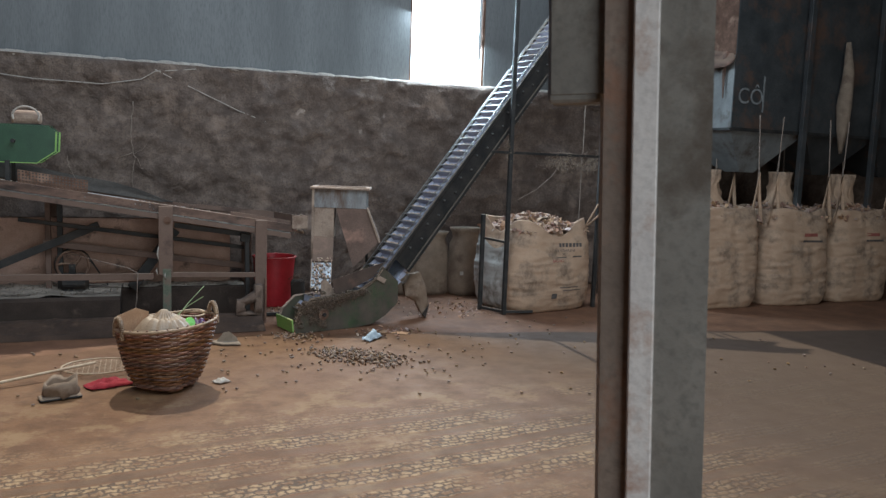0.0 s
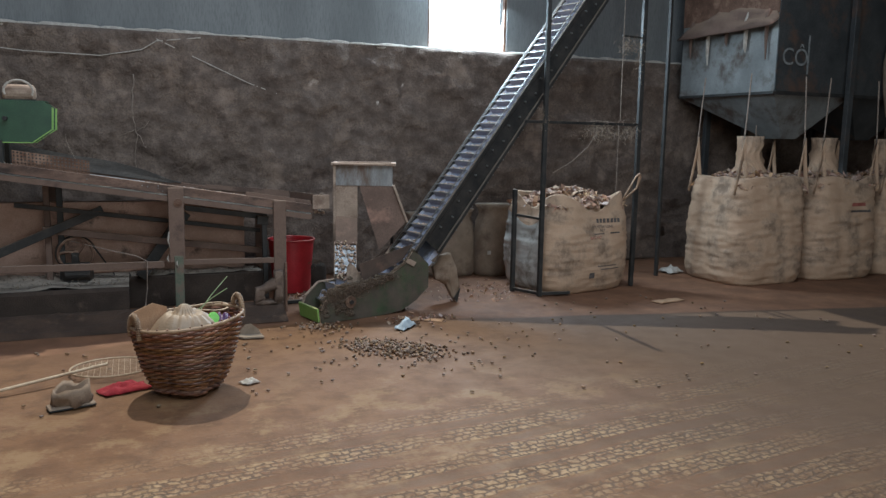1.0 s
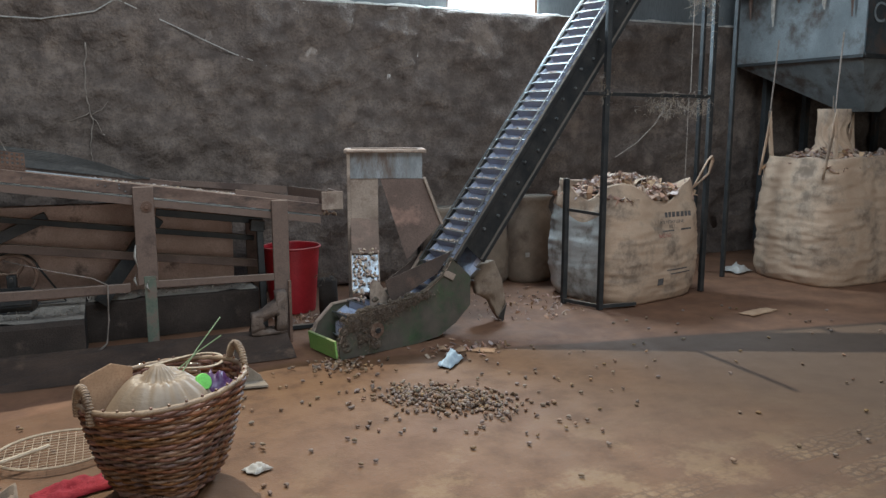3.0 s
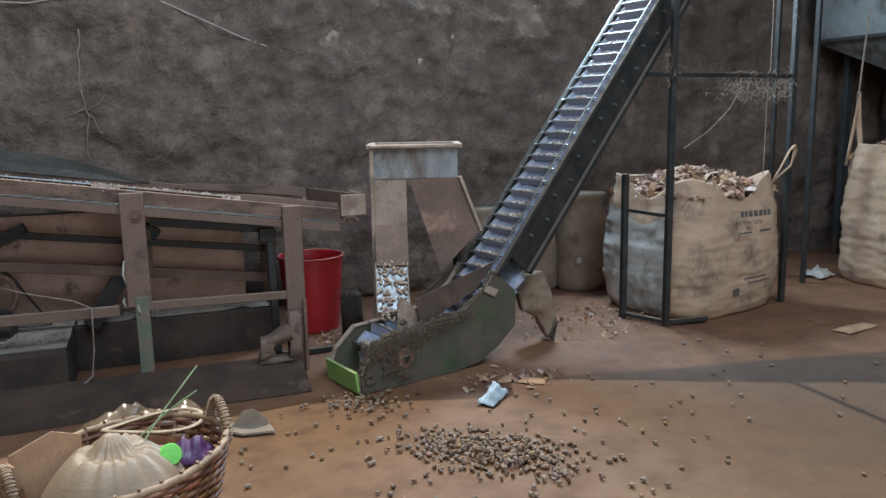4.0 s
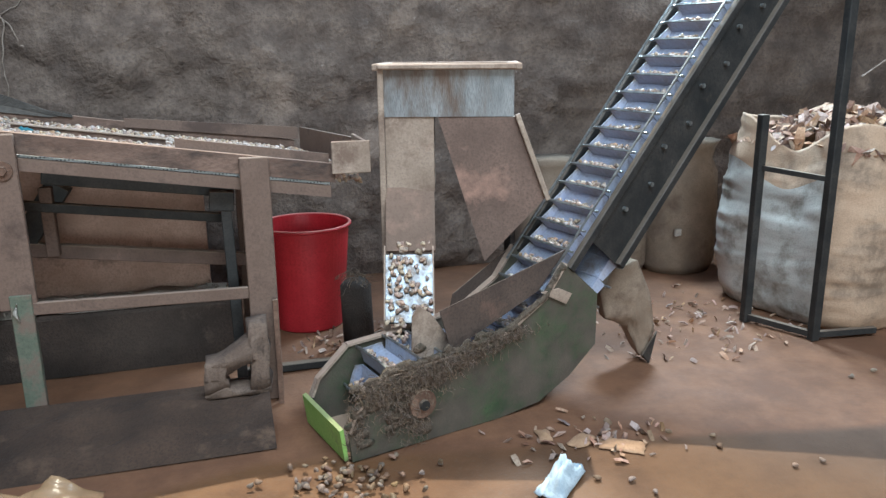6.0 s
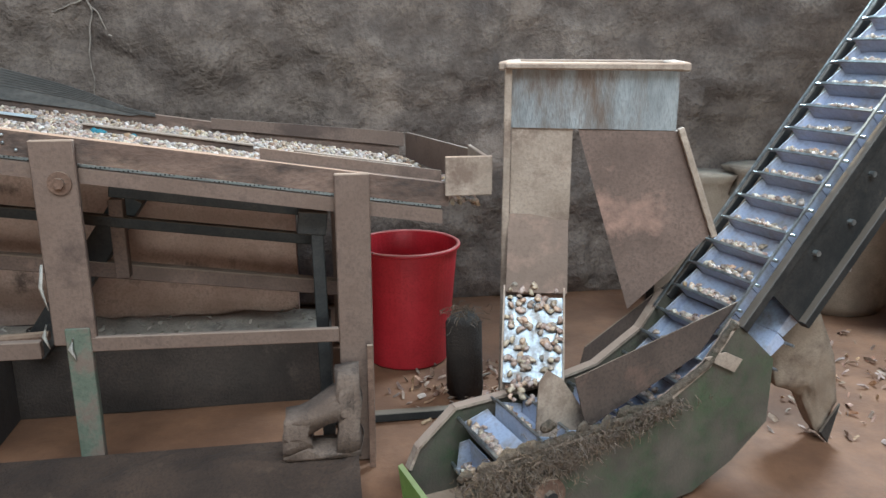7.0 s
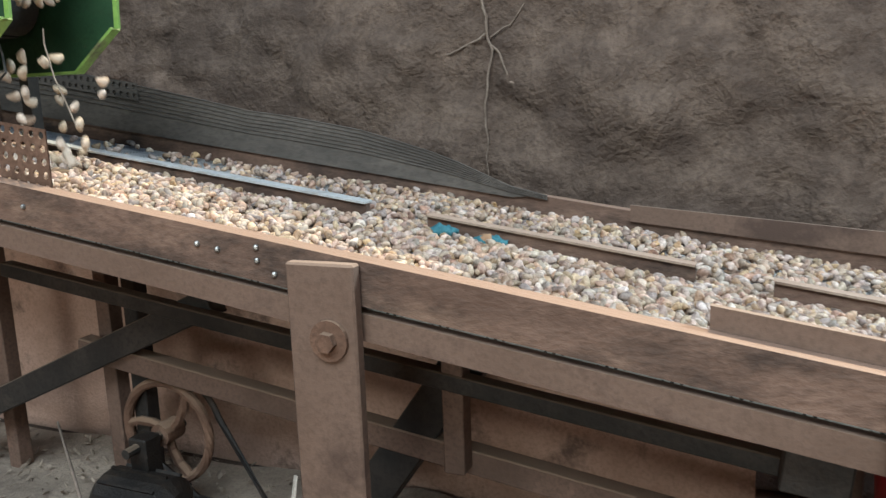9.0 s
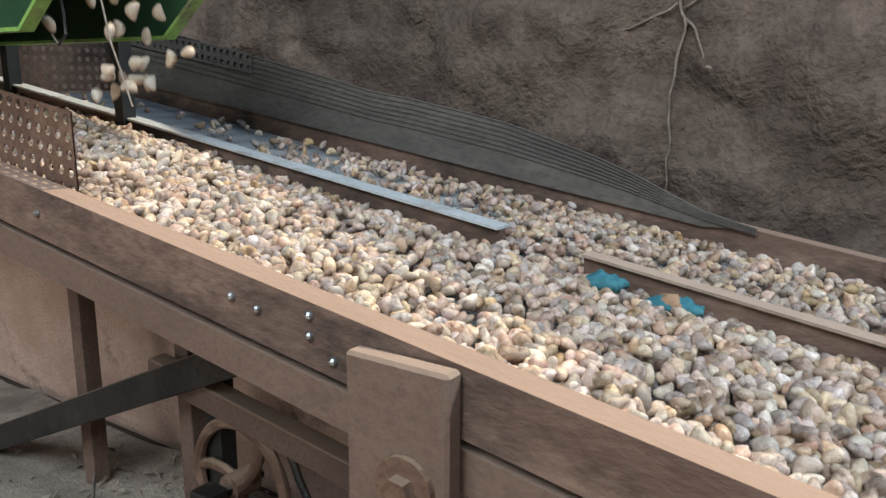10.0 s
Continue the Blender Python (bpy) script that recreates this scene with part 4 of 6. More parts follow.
        tagged(ob, "handful of raw cashew nuts running down the slide", "nuts", "nuts on the slide", "stuff")
        handfuls.append(ob)
    return handfuls


# ---- the shaking screen table ----
def rail(x):
    return 1.238 - 0.149 * x


def slope_box(bm, x0, x1, y0, y1, top, bottom, seg=1):
    """A plank that follows the table's slope; top and bottom measured from the front rail's top."""
    return prism(bm, [(x0, rail(x0) + bottom), (x1, rail(x1) + bottom), (x1, rail(x1) + top), (x0, rail(x0) + top)], "y", y0, y1)


def pierced_plate(bm, x0, z0, nx, nz, cell, y, slope):
    """A plate with round holes, built cell by cell."""
    hole, thick = cell * 0.30, 0.003
    for i in range(nx):
        for k in range(nz):
            cx, cz = x0 + (i + 0.5) * cell, z0 + (k + 0.5) * cell
            sq = [(1, 0), (1, 1), (0, 1), (-1, 1), (-1, 0), (-1, -1), (0, -1), (1, -1)]
            out, inn = [], []
            for yy in (y, y + thick):
                out.append([bm.verts.new((cx + a * cell / 2, yy, cz + c * cell / 2 + slope * (cx + a * cell / 2 - x0))) for a, c in sq])
                inn.append([bm.verts.new((cx + hole * math.cos(0.7854 * j), yy, cz + hole * math.sin(0.7854 * j) + slope * (cx - x0))) for j in range(8)])
            for j in range(8):
                n = (j + 1) % 8
                bm.faces.new((out[0][j], out[0][n], inn[0][n], inn[0][j]))
                bm.faces.new((out[1][j], inn[1][j], inn[1][n], out[1][n]))
                bm.faces.new((inn[0][j], inn[0][n], inn[1][n], inn[1][j]))
    bmesh.ops.remove_doubles(bm, verts=bm.verts[:], dist=0.0004)
    return bm


def screen_table():
    tb = thing("shaking_screen", "long sloping wooden shaking screen covered with cashew nuts", "sorting table", (0.0, 8.6, 0))
    wpart("front_plank", slope_box(B(), -1.68, 1.64, 8.065, 8.105, 0.0, -0.078), M_WOOD, tb, "dusty worn plank", bevel=0.005)
    wpart("front_beam", slope_box(B(), -1.68, 1.62, 8.072, 8.10, -0.094, -0.142), M_LEG, tb, "brown beam under the plank", bevel=0.003)
    wpart("deck", slope_box(B(), -1.68, 1.62, 8.10, 9.105, -0.085, -0.095), M_DECK, tb, "punched blue-grey sheet deck")
    wpart("deck_frame", slope_box(B(), -1.68, 1.60, 8.3, 8.36, -0.1, -0.16), M_LEG, tb)
    wpart("deck_frame", slope_box(B(), -1.68, 1.58, 8.96, 9.02, -0.1, -0.16), M_LEG, tb)
    wpart("back_plank", slope_box(B(), -1.68, 1.58, 9.108, 9.15, -0.015, -0.13), M_WOOD, tb, bevel=0.004)
    # back guard of wire cloth that tapers off, and a plank further down
    bm = B()
    shape = [(-1.66, 0.165), (-1.24, 0.152), (-0.95, 0.135), (-0.65, 0.117), (-0.5, 0.105), (-0.37, 0.107), (-0.19, 0.102), (-0.08, 0.097), (0.04, 0.081), (0.15, 0.065), (0.243, 0.045), (0.33, 0.02), (0.402, 0.0), (0.512, -0.010)]
    prism(bm, [(x, rail(x) + h) for x, h in shape] + [(x, rail(x) - 0.032) for x, _ in shape[::-1][1:]], "y", 9.098, 9.105)
    wpart("wire_guard", bm, M_GUARD, tb, "grey-brown wire-cloth guard")
    for k in range(7):
        f = k / 11
        pts = [(x, 9.096, rail(x) - 0.03 + (h + 0.03) * (1 - f)) for x, h in shape]
        wpart("guard_wire", tube(B(), pts, 0.002, 4), M_GUARD, tb)
    bm = B()
    pierced_plate(bm, -1.62, rail(-1.62) + 0.095, 22, 2, 0.03, 9.091, -0.165)
    wpart("punched_strip", bm, M_GUARD, tb)
    bm = B()
    prism(bm, [(0.746, 1.085), (1.60, 0.99), (1.60, 1.052), (1.52, 1.062), (0.746, 1.13)], "y", 9.095, 9.105)
    wpart("guard_plank", bm, M_LEG, tb, bevel=0.002)
    bm = B()
    a, c = Vector((1.61, 9.105)), Vector((1.79, 8.42))
    v = [bm.verts.new(p) for p in ((a.x, a.y, 0.935), (c.x, c.y, 0.925), (c.x, c.y, 1.058), (a.x, a.y, 1.053))]
    w = [bm.verts.new(Vector(q.co) + Vector((0.012, 0.004, 0))) for q in v]
    bm.faces.new(v)
    bm.faces.new(w[::-1])
    for k in range(4):
        bm.faces.new((v[k], v[(k + 1) % 4], w[(k + 1) % 4], w[k]))
    wpart("end_plank", bm, M_LEG, tb)
    bm = B()
    box(bm, 1.625, 1.785, 8.04, 8.055, 0.955, 1.088)
    box(bm, 1.77, 1.785, 8.055, 8.41, 0.955, 1.08)
    box(bm, 1.645, 1.66, 8.055, 8.11, 0.955, 1.07)
    wpart("outlet_box", bm, M_TAN, tb, "pale plywood outlet box", bevel=0.003)
    wpart("front_guard", slope_box(B(), 1.022, 1.622, 8.108, 8.122, 0.035, -0.06), M_LEG, tb, "brown guard board", bevel=0.002)
    for x0, x1, top in ((-1.66, 0.165, -0.034), (0.332, 0.957, -0.036), (1.113, 1.585, -0.038)):
        d = wpart("divider", slope_box(B(), x0, x1, 8.655, 8.675, top, -0.084), M_WOOD, tb, "wooden divider strip", bevel=0.002)
        part("metal_cap", slope_box(B(), x0, x1, 8.645, 8.69 if x0 < 0 else 8.68, top + 0.006, top + 0.001), M_BLUEMETAL if x0 < 0 else M_TAN, d)
    bm = B()
    pierced_plate(bm, -0.855, rail(-0.855) - 0.022, 21, 5, 0.0275, 8.118, -0.149)
    wpart("punched_plate", bm, M_RUST, tb, "rusty plate punched with round holes")
    bm = B()
    pierced_plate(bm, 0.0, 1.41, 18, 6, 0.03, 0.0, 0.0)
    bm.transform(Matrix.Translation((-1.665, 8.56, 0)) @ Matrix.Rotation(radians(90), 4, "Z"))
    wpart("punched_plate", bm, M_WOOD, tb, "tan punched sheet")
    for x, z in ((0.135, 0.034), (0.18, 0.036), (0.265, 0.04), (0.30, 0.058), (0.265, 0.016), (-0.3, 0.04)):
        bm = B()
        bmesh.ops.create_uvsphere(bm, u_segments=8, v_segments=5, radius=0.006, matrix=Matrix.Translation((x, 8.064, rail(x) - z)))
        wpart("bolt_head", bm, M_PIN, tb)
    # the nuts: dense bed before the dividers, thinner behind them
    pl = []
    for _ in range(16500):
        x, y = rng.uniform(-1.55, 1.76), rng.uniform(8.128, 9.085)
        edge = 1.61 + (9.105 - y) * 0.263
        if x > edge - 0.03 or (1.62 < x and y > 8.9):
            continue
        back = y > 8.68
        if back:
            keep = 0.05 if x < -0.75 else (0.3 + 0.3 * (x + 0.4) if x < 0.1 else 0.8)
            if rng.random() > keep:
                continue
            deep = 0.006 + (0.008 if x > -0.1 else 0)
        else:
            deep = 0.026 if x < 0.6 else 0.02
            if y > 8.56:
                deep = 0.008 if x < 0.2 else 0.002
        if abs(y - 8.665) < 0.022 and (-1.66 < x < 0.165 or 0.332 < x < 0.957 or 1.113 < x < 1.585):
            continue
        mound = 0 if back else 0.014 * math.exp(-((x + 0.85) / 0.4) ** 2) * (0.75 + 0.25 * math.cos((y - 8.3) * 5))
        if back and rng.random() > 0.6:
            continue
        deep += mound
        z = rail(x) - 0.075 + (deep if rng.random() < 0.55 else rng.random() * deep) + rng.normal(0, 0.003)
        pl.append((x, y, z))
    heap = new("cashew_heap", nut_heap("cashew_heap", pl, 0.25, 0.87))
    heap.data.materials.append(M_NUT)
    tagged(heap, "bed of pale raw cashew nuts on the screen", "cashew nuts", kind="stuff")
    rag = thing("teal_rag", "small crumpled teal rag among the nuts", "rag", (0.39, 8.605, rail(0.39) - 0.056))
    part("cloth", crumpled(B(), 0.065, 0.045, 0.03, 3, 12, 10, 0.01), M_TEAL, rag, smooth=True)
    rag2 = thing("teal_rag", "torn teal and tan shred lying by the divider", "rag", (0.50, 8.612, rail(0.50) - 0.06))
    part("cloth", crumpled(B(), 0.09, 0.035, 0.024, 5, 14, 8, 0.01), M_TEAL, rag2, smooth=True)
    part("shred", crumpled(B(), 0.05, 0.03, 0.03, 8, 6, 6), M_CARD, rag2, smooth=True)
    return tb, heap, rag, rag2


def screen_stand():
    st = thing("screen_stand", "brown timber and black steel stand under the shaking screen", "stand", (0.0, 8.5, 0.30))
    leg = wpart("leg", box(B(), 0.346, 0.478, 8.036, 8.062, 0.50, 1.166), M_LEG, st, "wide brown board leg with a bolt", bevel=0.004)
    bm = B()
    tube(bm, [(0.428, 8.035, 1.035), (0.428, 8.028, 1.035)], 0.036, 18)
    tube(bm, [(0.428, 8.028, 1.035), (0.428, 8.014, 1.035)], 0.018, 6)
    part("bolt", bm, M_RUST, leg, "big rusty bolt with a washer")
    wpart("leg", box(B(), 1.262, 1.378, 8.036, 8.062, 0.0, 1.04), M_LEG, st, "brown board leg", bevel=0.004)
    wpart("leg", box(B(), -0.72, -0.60, 9.17, 9.21, 0.0, 1.22), M_LEG, st, bevel=0.004)
    wpart("leg", box(B(), 1.26, 1.372, 9.17, 9.21, 0.0, 0.95), M_LEG, st, bevel=0.004)
    wpart("leg", box(B(), 0.3, 0.44, 9.17, 9.21, 0.0, 1.05), M_LEG, st, bevel=0.004)
    for p, q, w, h, mt in (((-1.95, 8.5, 0.17), (-0.2, 8.5, 0.945), 0.06, 0.075, M_STEEL), ((-0.70, 8.52, 0.768), (1.28, 8.52, 0.505), 0.05, 0.06, M_BROWNSHEET),
                           ((0.10, 8.55, 0.30), (0.52, 8.55, 0.90), 0.10, 0.10, M_STEEL), ((0.475, 8.47, 0.60), (0.475, 8.47, 0.90), 0.05, 0.05, M_BROWNSHEET),
                           ((-0.9, 8.46, 1.0), (1.2, 8.46, 0.72), 0.04, 0.04, M_STEEL), ((0.5, 8.30, 0.965), (1.24, 8.30, 0.865), 0.03, 0.05, M_STEEL),
                           ((1.135, 8.21, 0.85), (1.235, 8.21, 0.84), 0.06, 0.08, M_STEEL),
                           ((1.215, 8.21, 0.0), (1.20, 8.21, 0.82), 0.045, 0.045, M_STEEL)):
        wpart("brace", beam(B(), p, q, w, h), mt, st, bevel=0.003)
    wpart("foot", box(B(), 0.385, 0.462, 8.028, 8.062, 0.0, 0.56), M_GREENDUST, st, "dusty grey-green steel foot", bevel=0.003)
    wpart("lower_board", beam(B(), (0.45, 8.045, 0.50), (1.262, 8.045, 0.485), 0.02, 0.05), M_LEG, st, "brown lower board", bevel=0.003)
    wpart("lower_board", beam(B(), (-1.6, 8.06, 0.50), (0.30, 8.06, 0.485), 0.03, 0.06), M_LEG, st, "brown lower board", bevel=0.003)
    for x in (-1.12, -0.66, -0.555):
        wpart("post", box(B(), x - 0.025, x + 0.025, 8.56, 8.61, 0.30, rail(x) - 0.16), M_BROWNSHEET if x < -0.6 else M_STEEL, st, bevel=0.003)
    wpart("angle_post", box(B(), 1.352, 1.372, 7.98, 8.0, 0.0, 0.46), M_RUST, st, "thin rusty angle post")
    wpart("hanging_string", tube(B(), [(-0.45, 8.2, 0.70), (-0.16, 8.0, 0.643), (0.07, 7.985, 0.582), (0.157, 7.98, 0.531), (0.15, 7.98, 0.29), (0.13, 7.98, 0.137), (0.08, 7.95, 0.10)], [0.003, 0.004, 0.005, 0.007, 0.005, 0.006, 0.012], 6), M_COBWEB, st, "pale string clotted with lint", smooth=True)
    for x, z0, z1, w in ((0.335, 0.63, 0.78, 0.012), (0.325, 0.50, 0.58, 0.016), (0.40, 0.455, 0.53, 0.018)):
        wpart("lint_scrap", tube(B(), [(x + 0.01, 8.026, z1), (x, 8.02, (z0 + z1) / 2), (x + 0.015, 8.018, z0)], [0.004, w, 0.003], 6, squash=0.4), M_DUST, st, "pale scrap of lint hanging on the leg", smooth=True)
    # plinth, kerb and low wall below
    bm = B()
    prism(bm, [(8.03, 0.0), (8.03, 0.27), (8.05, 0.30), (8.84, 0.30), (8.84, 0.0)], "x", -4.0, 0.0)
    prism(bm, [(8.56, 0.0), (8.56, 0.28), (8.58, 0.30), (8.84, 0.30), (8.84, 0.0)], "x", 0.0, 1.24)
    tagged(part("plinth", bm, M_PLINTH, bevel=0.01), "earthy concrete plinth under the screen, its shade painted in", "plinth", kind="structure")
    bm = B()
    sheet = [[bm.verts.new((-4.0 + 0.1 * i, 8.06 + 0.063 * j + 0.012 * noise.noise((i * 0.7, j, 1)), 0.302 + 0.05 * max(0, noise.fractal((i * 0.25, j * 0.25, 2), 1.0, 2.0, 4)))) for j in range(13)] for i in range(41)]
    for i in range(40):
        for j in range(12):
            bm.faces.new((sheet[i][j], sheet[i + 1][j], sheet[i + 1][j + 1], sheet[i][j + 1]))
    strip = [[bm.verts.new((0.02 + 0.06 * i, 8.565 + 0.045 * j, 0.302 + 0.03 * max(0, noise.fractal((i * 0.4, j * 0.4, 7), 1.0, 2.0, 4)))) for j in range(7)] for i in range(21)]
    for i in range(20):
        for j in range(6):
            bm.faces.new((strip[i][j], strip[i + 1][j], strip[i + 1][j + 1], strip[i][j + 1]))
    tagged(part("plinth_dust", bm, M_ASH, smooth=True), "lumpy grey dust lying on the plinth", "dust", kind="stuff")
    chips = [(rng.uniform(-1.6, -0.02), rng.uniform(8.1, 8.8), 0.312 + 0.02 * rng.random()) for _ in range(400)] + [(rng.uniform(0.0, 1.2), rng.uniform(8.6, 8.8), 0.308 + 0.015 * rng.random()) for _ in range(110)]
    tagged(part("rubble_chip", flakes("rubble_chip", chips, 0.012, 0.9), M_ASH), "broken plaster chips strewn over the plinth", "rubble", kind="stuff")
    bm = B()
    rough_wall(bm, -4.0, 1.1, 0.28, 0.98, 8.86, 0.014, 120, 16, 4.1)
    box(bm, -4.0, 1.1, 8.885, 9.0, 0.0, 0.98)
    tagged(part("low_wall", bm, M_PINK), "low pitted pink-rendered wall behind the plinth", "wall", kind="structure")
    bm = B()
    prism(bm, [(7.60, 0.0), (7.68, 0.04), (7.84, 0.085), (7.88, 0.10), (8.026, 0.105), (8.026, 0.0)], "x", -4.0, 1.31)
    bmesh.ops.subdivide_edges(bm, edges=[e for e in bm.edges if abs(e.verts[0].co.x - e.verts[1].co.x) > 1], cuts=90)
    bmesh.ops.subdivide_edges(bm, edges=[e for e in bm.edges if abs(e.verts[0].co.x - e.verts[1].co.x) < 0.001 and min(v.co.z for v in e.verts) > -0.01 and abs(e.verts[0].co.y - e.verts[1].co.y) < 0.3], cuts=3, use_grid_fill=True)
    for v in bm.verts:
        v.co += Vector((0, 0.03, 0.03)) * (noise.noise(v.co * 6) + 0.5 * noise.noise(v.co * 15)) * (1 if v.co.z > 0.02 and v.co.y < 8.0 else 0)
    tagged(part("kerb", bm, M_EARTH), "low earth-covered concrete kerb, darkened for its shade", "kerb", kind="structure")
    blk = thing("concrete_block", "broken hollow concrete block on the kerb", "block", (1.2, 7.93, 0.1))
    bm = B()
    box(bm, -0.13, 0.12, -0.04, 0.06, 0.0, 0.03)
    box(bm, -0.13, -0.05, -0.04, 0.06, 0.03, 0.15)
    box(bm, 0.045, 0.12, -0.04, 0.06, 0.03, 0.30)
    prism(bm, [(-0.13, 0.15), (-0.09, 0.15), (0.10, 0.27), (0.10, 0.16), (-0.09, 0.08), (-0.13, 0.08)], "y", -0.04, 0.06)
    bmesh.ops.subdivide_edges(bm, edges=bm.edges[:], cuts=3, use_grid_fill=True)
    for v in bm.verts:
        v.co += Vector((0.02, 0.012, 0.016)) * noise.noise(v.co * 17) * (1 if v.co.z > 0.01 else 0)
    part("body", bm, M_RUBBLE, blk, smooth=True)
    # drive wheel with belt and motor
    mo = thing("drive_motor", "greasy dark motor with a shaft on the plinth", "motor", (-0.42, 8.40, 0.30))
    bm = B()
    tube(bm, [(-0.13, 0, 0.09), (-0.1, 0, 0.09), (0.1, 0, 0.09), (0.13, 0, 0.09)], [0.06, 0.085, 0.085, 0.05], 18)
    part("body", bm, M_GREASE, mo, bevel=0.0)
    rib = to_mesh("cooling_rib", beam(B(), (-0.095, 0, 0.086), (0.095, 0, 0.086), 0.008, 0.012))
    for k in range(10):
        part("cooling_rib", rib, M_GREASE, mo).matrix_basis = pose(0, 0, 0.09, 36 * k, 0, 0)
    part("foot", box(B(), -0.08, 0.08, -0.07, 0.07, 0.0, 0.02), M_GREASE, mo)
    part("shaft", tube(B(), [(0.12, 0, 0.09), (0.62, 0.02, 0.10)], 0.018, 10), M_RUST, mo, "long rusty shaft")
    part("axle", tube(B(), [(-0.02, -0.02, 0.235), (-0.02, 0.20, 0.235)], 0.014, 10), M_STEEL, mo)
    part("axle_block", box(B(), -0.05, 0.01, 0.02, 0.08, 0.0, 0.26), M_GREASE, mo, bevel=0.004)
    bm = B()
    ring = [(0.145 * math.cos(6.2832 * k / 40), 0, 0.145 * math.sin(6.2832 * k / 40)) for k in range(40)]
    tube(bm, ring, 0.014, 8, True)
    wh = part("wheel", bm, M_RUST, mo, "dusty spoked belt wheel")
    wh.matrix_basis = pose(-0.02, 0.14, 0.235)
    for k in range(3):
        a = 2.0944 * k + 0.5
        pts = [(0.14 * f * math.cos(a + 0.5 * f), 0, 0.14 * f * math.sin(a + 0.5 * f)) for f in (0.1, 0.4, 0.7, 1.0)]
        part("spoke", tube(B(), pts, 0.013, 6), M_RUST, wh)
    part("hub", tube(B(), [(0, -0.035, 0), (0, 0.035, 0)], 0.032, 14), M_RUST, wh)
    be = thing("drive_belt", "black rubber drive belt round the wheel", "belt", (-0.44, 8.57, 0.305))
    pts = [(0.165 * math.cos(a), 0, 0.23 + 0.165 * math.sin(a)) for a in np.linspace(0.3, 3.6, 18)]
    pts += [(0.06, 0, 0.02), (0.32, 0, 0.016)]
    part("loop", tube(B(), pts, 0.009, 6, True), M_GREASE, be)
    return wh


# ---- the second elevator's head over the table ----
def discharge_head():
    dx, dy = 0.0, 0.10
    hd = thing("discharge_head", "green discharge head of a second elevator over the screen", "elevator head", (-1.0, 8.36, 1.5))
    outline = [(-1.55, 1.545), (-0.71, 1.54), (-0.56, 1.65), (-0.55, 1.84), (-0.60, 1.885), (-1.55, 1.885)]
    for y, mt in ((8.19, M_GREENDARK), (8.52, M_GREENDARK)):
        wpart("side_plate", prism(B(), outline, "y", y, y + 0.010), mt, hd, "green painted side plate", bevel=0.003)
        rim = B()
        for p, q in zip(outline[:4], outline[1:4]):
            beam(rim, (p[0], y + 0.005, p[1]), (q[0], y + 0.005, q[1]), 0.03, 0.008)
        wpart("rim", rim, M_GREEN2, hd, "bright green flange")
    wpart("top_plate", box(B(), -1.55, -0.60, 8.20, 8.52, 1.886, 1.894), M_GREENDARK, hd)
    wpart("drum", tube(B(), [(-0.90, 8.215, 1.74), (-0.90, 8.505, 1.74)], 0.09, 24), M_BLACK, hd, "black rubber drum")
    wpart("belt", box(B(), -1.55, -0.90, 8.22, 8.50, 1.645, 1.65), M_BLACK, hd)
    wpart("shaft", tube(B(), [(-0.90, 8.12, 1.74), (-0.90, 8.56, 1.74)], 0.018, 10), M_STEEL, hd)
    for k in range(3):
        wpart("bucket", box(B(), -1.02 - 0.14 * k, -0.95 - 0.14 * k, 8.235, 8.49, 1.825, 1.875), M_LILAC, hd, bevel=0.004)
    for x in (-1.5, -0.95):
        for y in (8.165, 8.555):
            wpart("leg", box(B(), x - 0.018, x + 0.018, y - 0.018, y + 0.018, rail(x) - 0.085, 1.56), M_STEEL, hd)
    wpart("loose_wire", tube(B(), [(-0.66, 8.24, 1.62), (-0.64, 8.235, 1.57), (-0.63, 8.23, 1.53), (-0.66, 8.23, 1.51), (-0.69, 8.235, 1.53)], 0.003, 5), M_BLACK, hd)
    wpart("loose_string", tube(B(), [(-0.453, 8.20, 1.62), (-0.455, 8.2, 1.585), (-0.436, 8.2, 1.509), (-0.417, 8.2, 1.469), (-0.385, 8.2, 1.396)], 0.0018, 5), M_COBWEB, hd, "pale loose string")
    wpart("trunk", beam(B(), (-1.5, 8.36, 1.72), (-3.9, 8.36, 0.16), 0.34, 0.30), M_GREENDARK, hd, "dark green elevator trunk", bevel=0.006)
    bm = B()
    tube(bm, [(-0.93, 8.36, 1.96), (-0.91, 8.36, 1.96), (-0.70, 8.36, 1.96), (-0.68, 8.36, 1.96)], [0.05, 0.07, 0.07, 0.04], 18)
    wpart("motor", bm, M_TAN, hd, "small motor under pale dust")
    wpart("motor_foot", box(B(), -0.92, -0.68, 8.29, 8.43, 1.894, 1.905), M_STEEL, hd)
    ring = [(-0.80 + 0.11 * math.cos(a), 8.24, 1.97 + 0.09 * math.sin(a)) for a in np.linspace(-0.4, 3.5, 14)]
    wpart("belt_guard", tube(B(), ring, 0.010, 6), M_DUST, hd, "dusty bent guard hoop")
    for ob in hd.children:
        ob.matrix_basis = Matrix.Translation((dx, dy, 0))
    # loose nuts on their way from the drum to the screen
    me = bpy.data.meshes.new("falling_nut")
    me.from_pydata((NUT_V * 1.15).tolist(), [], NUT_F.tolist())
    me.polygons.foreach_set("use_smooth", [True] * len(me.polygons))
    me.materials.append(M_NUT_FALL)
    out = []
    for k in range(240):
        ob = new("falling_nut", me)
        tagged(ob, "raw cashew nut pouring from the discharge head", "cashew nut", "nuts falling on the screen")
        out.append(ob)
    return out


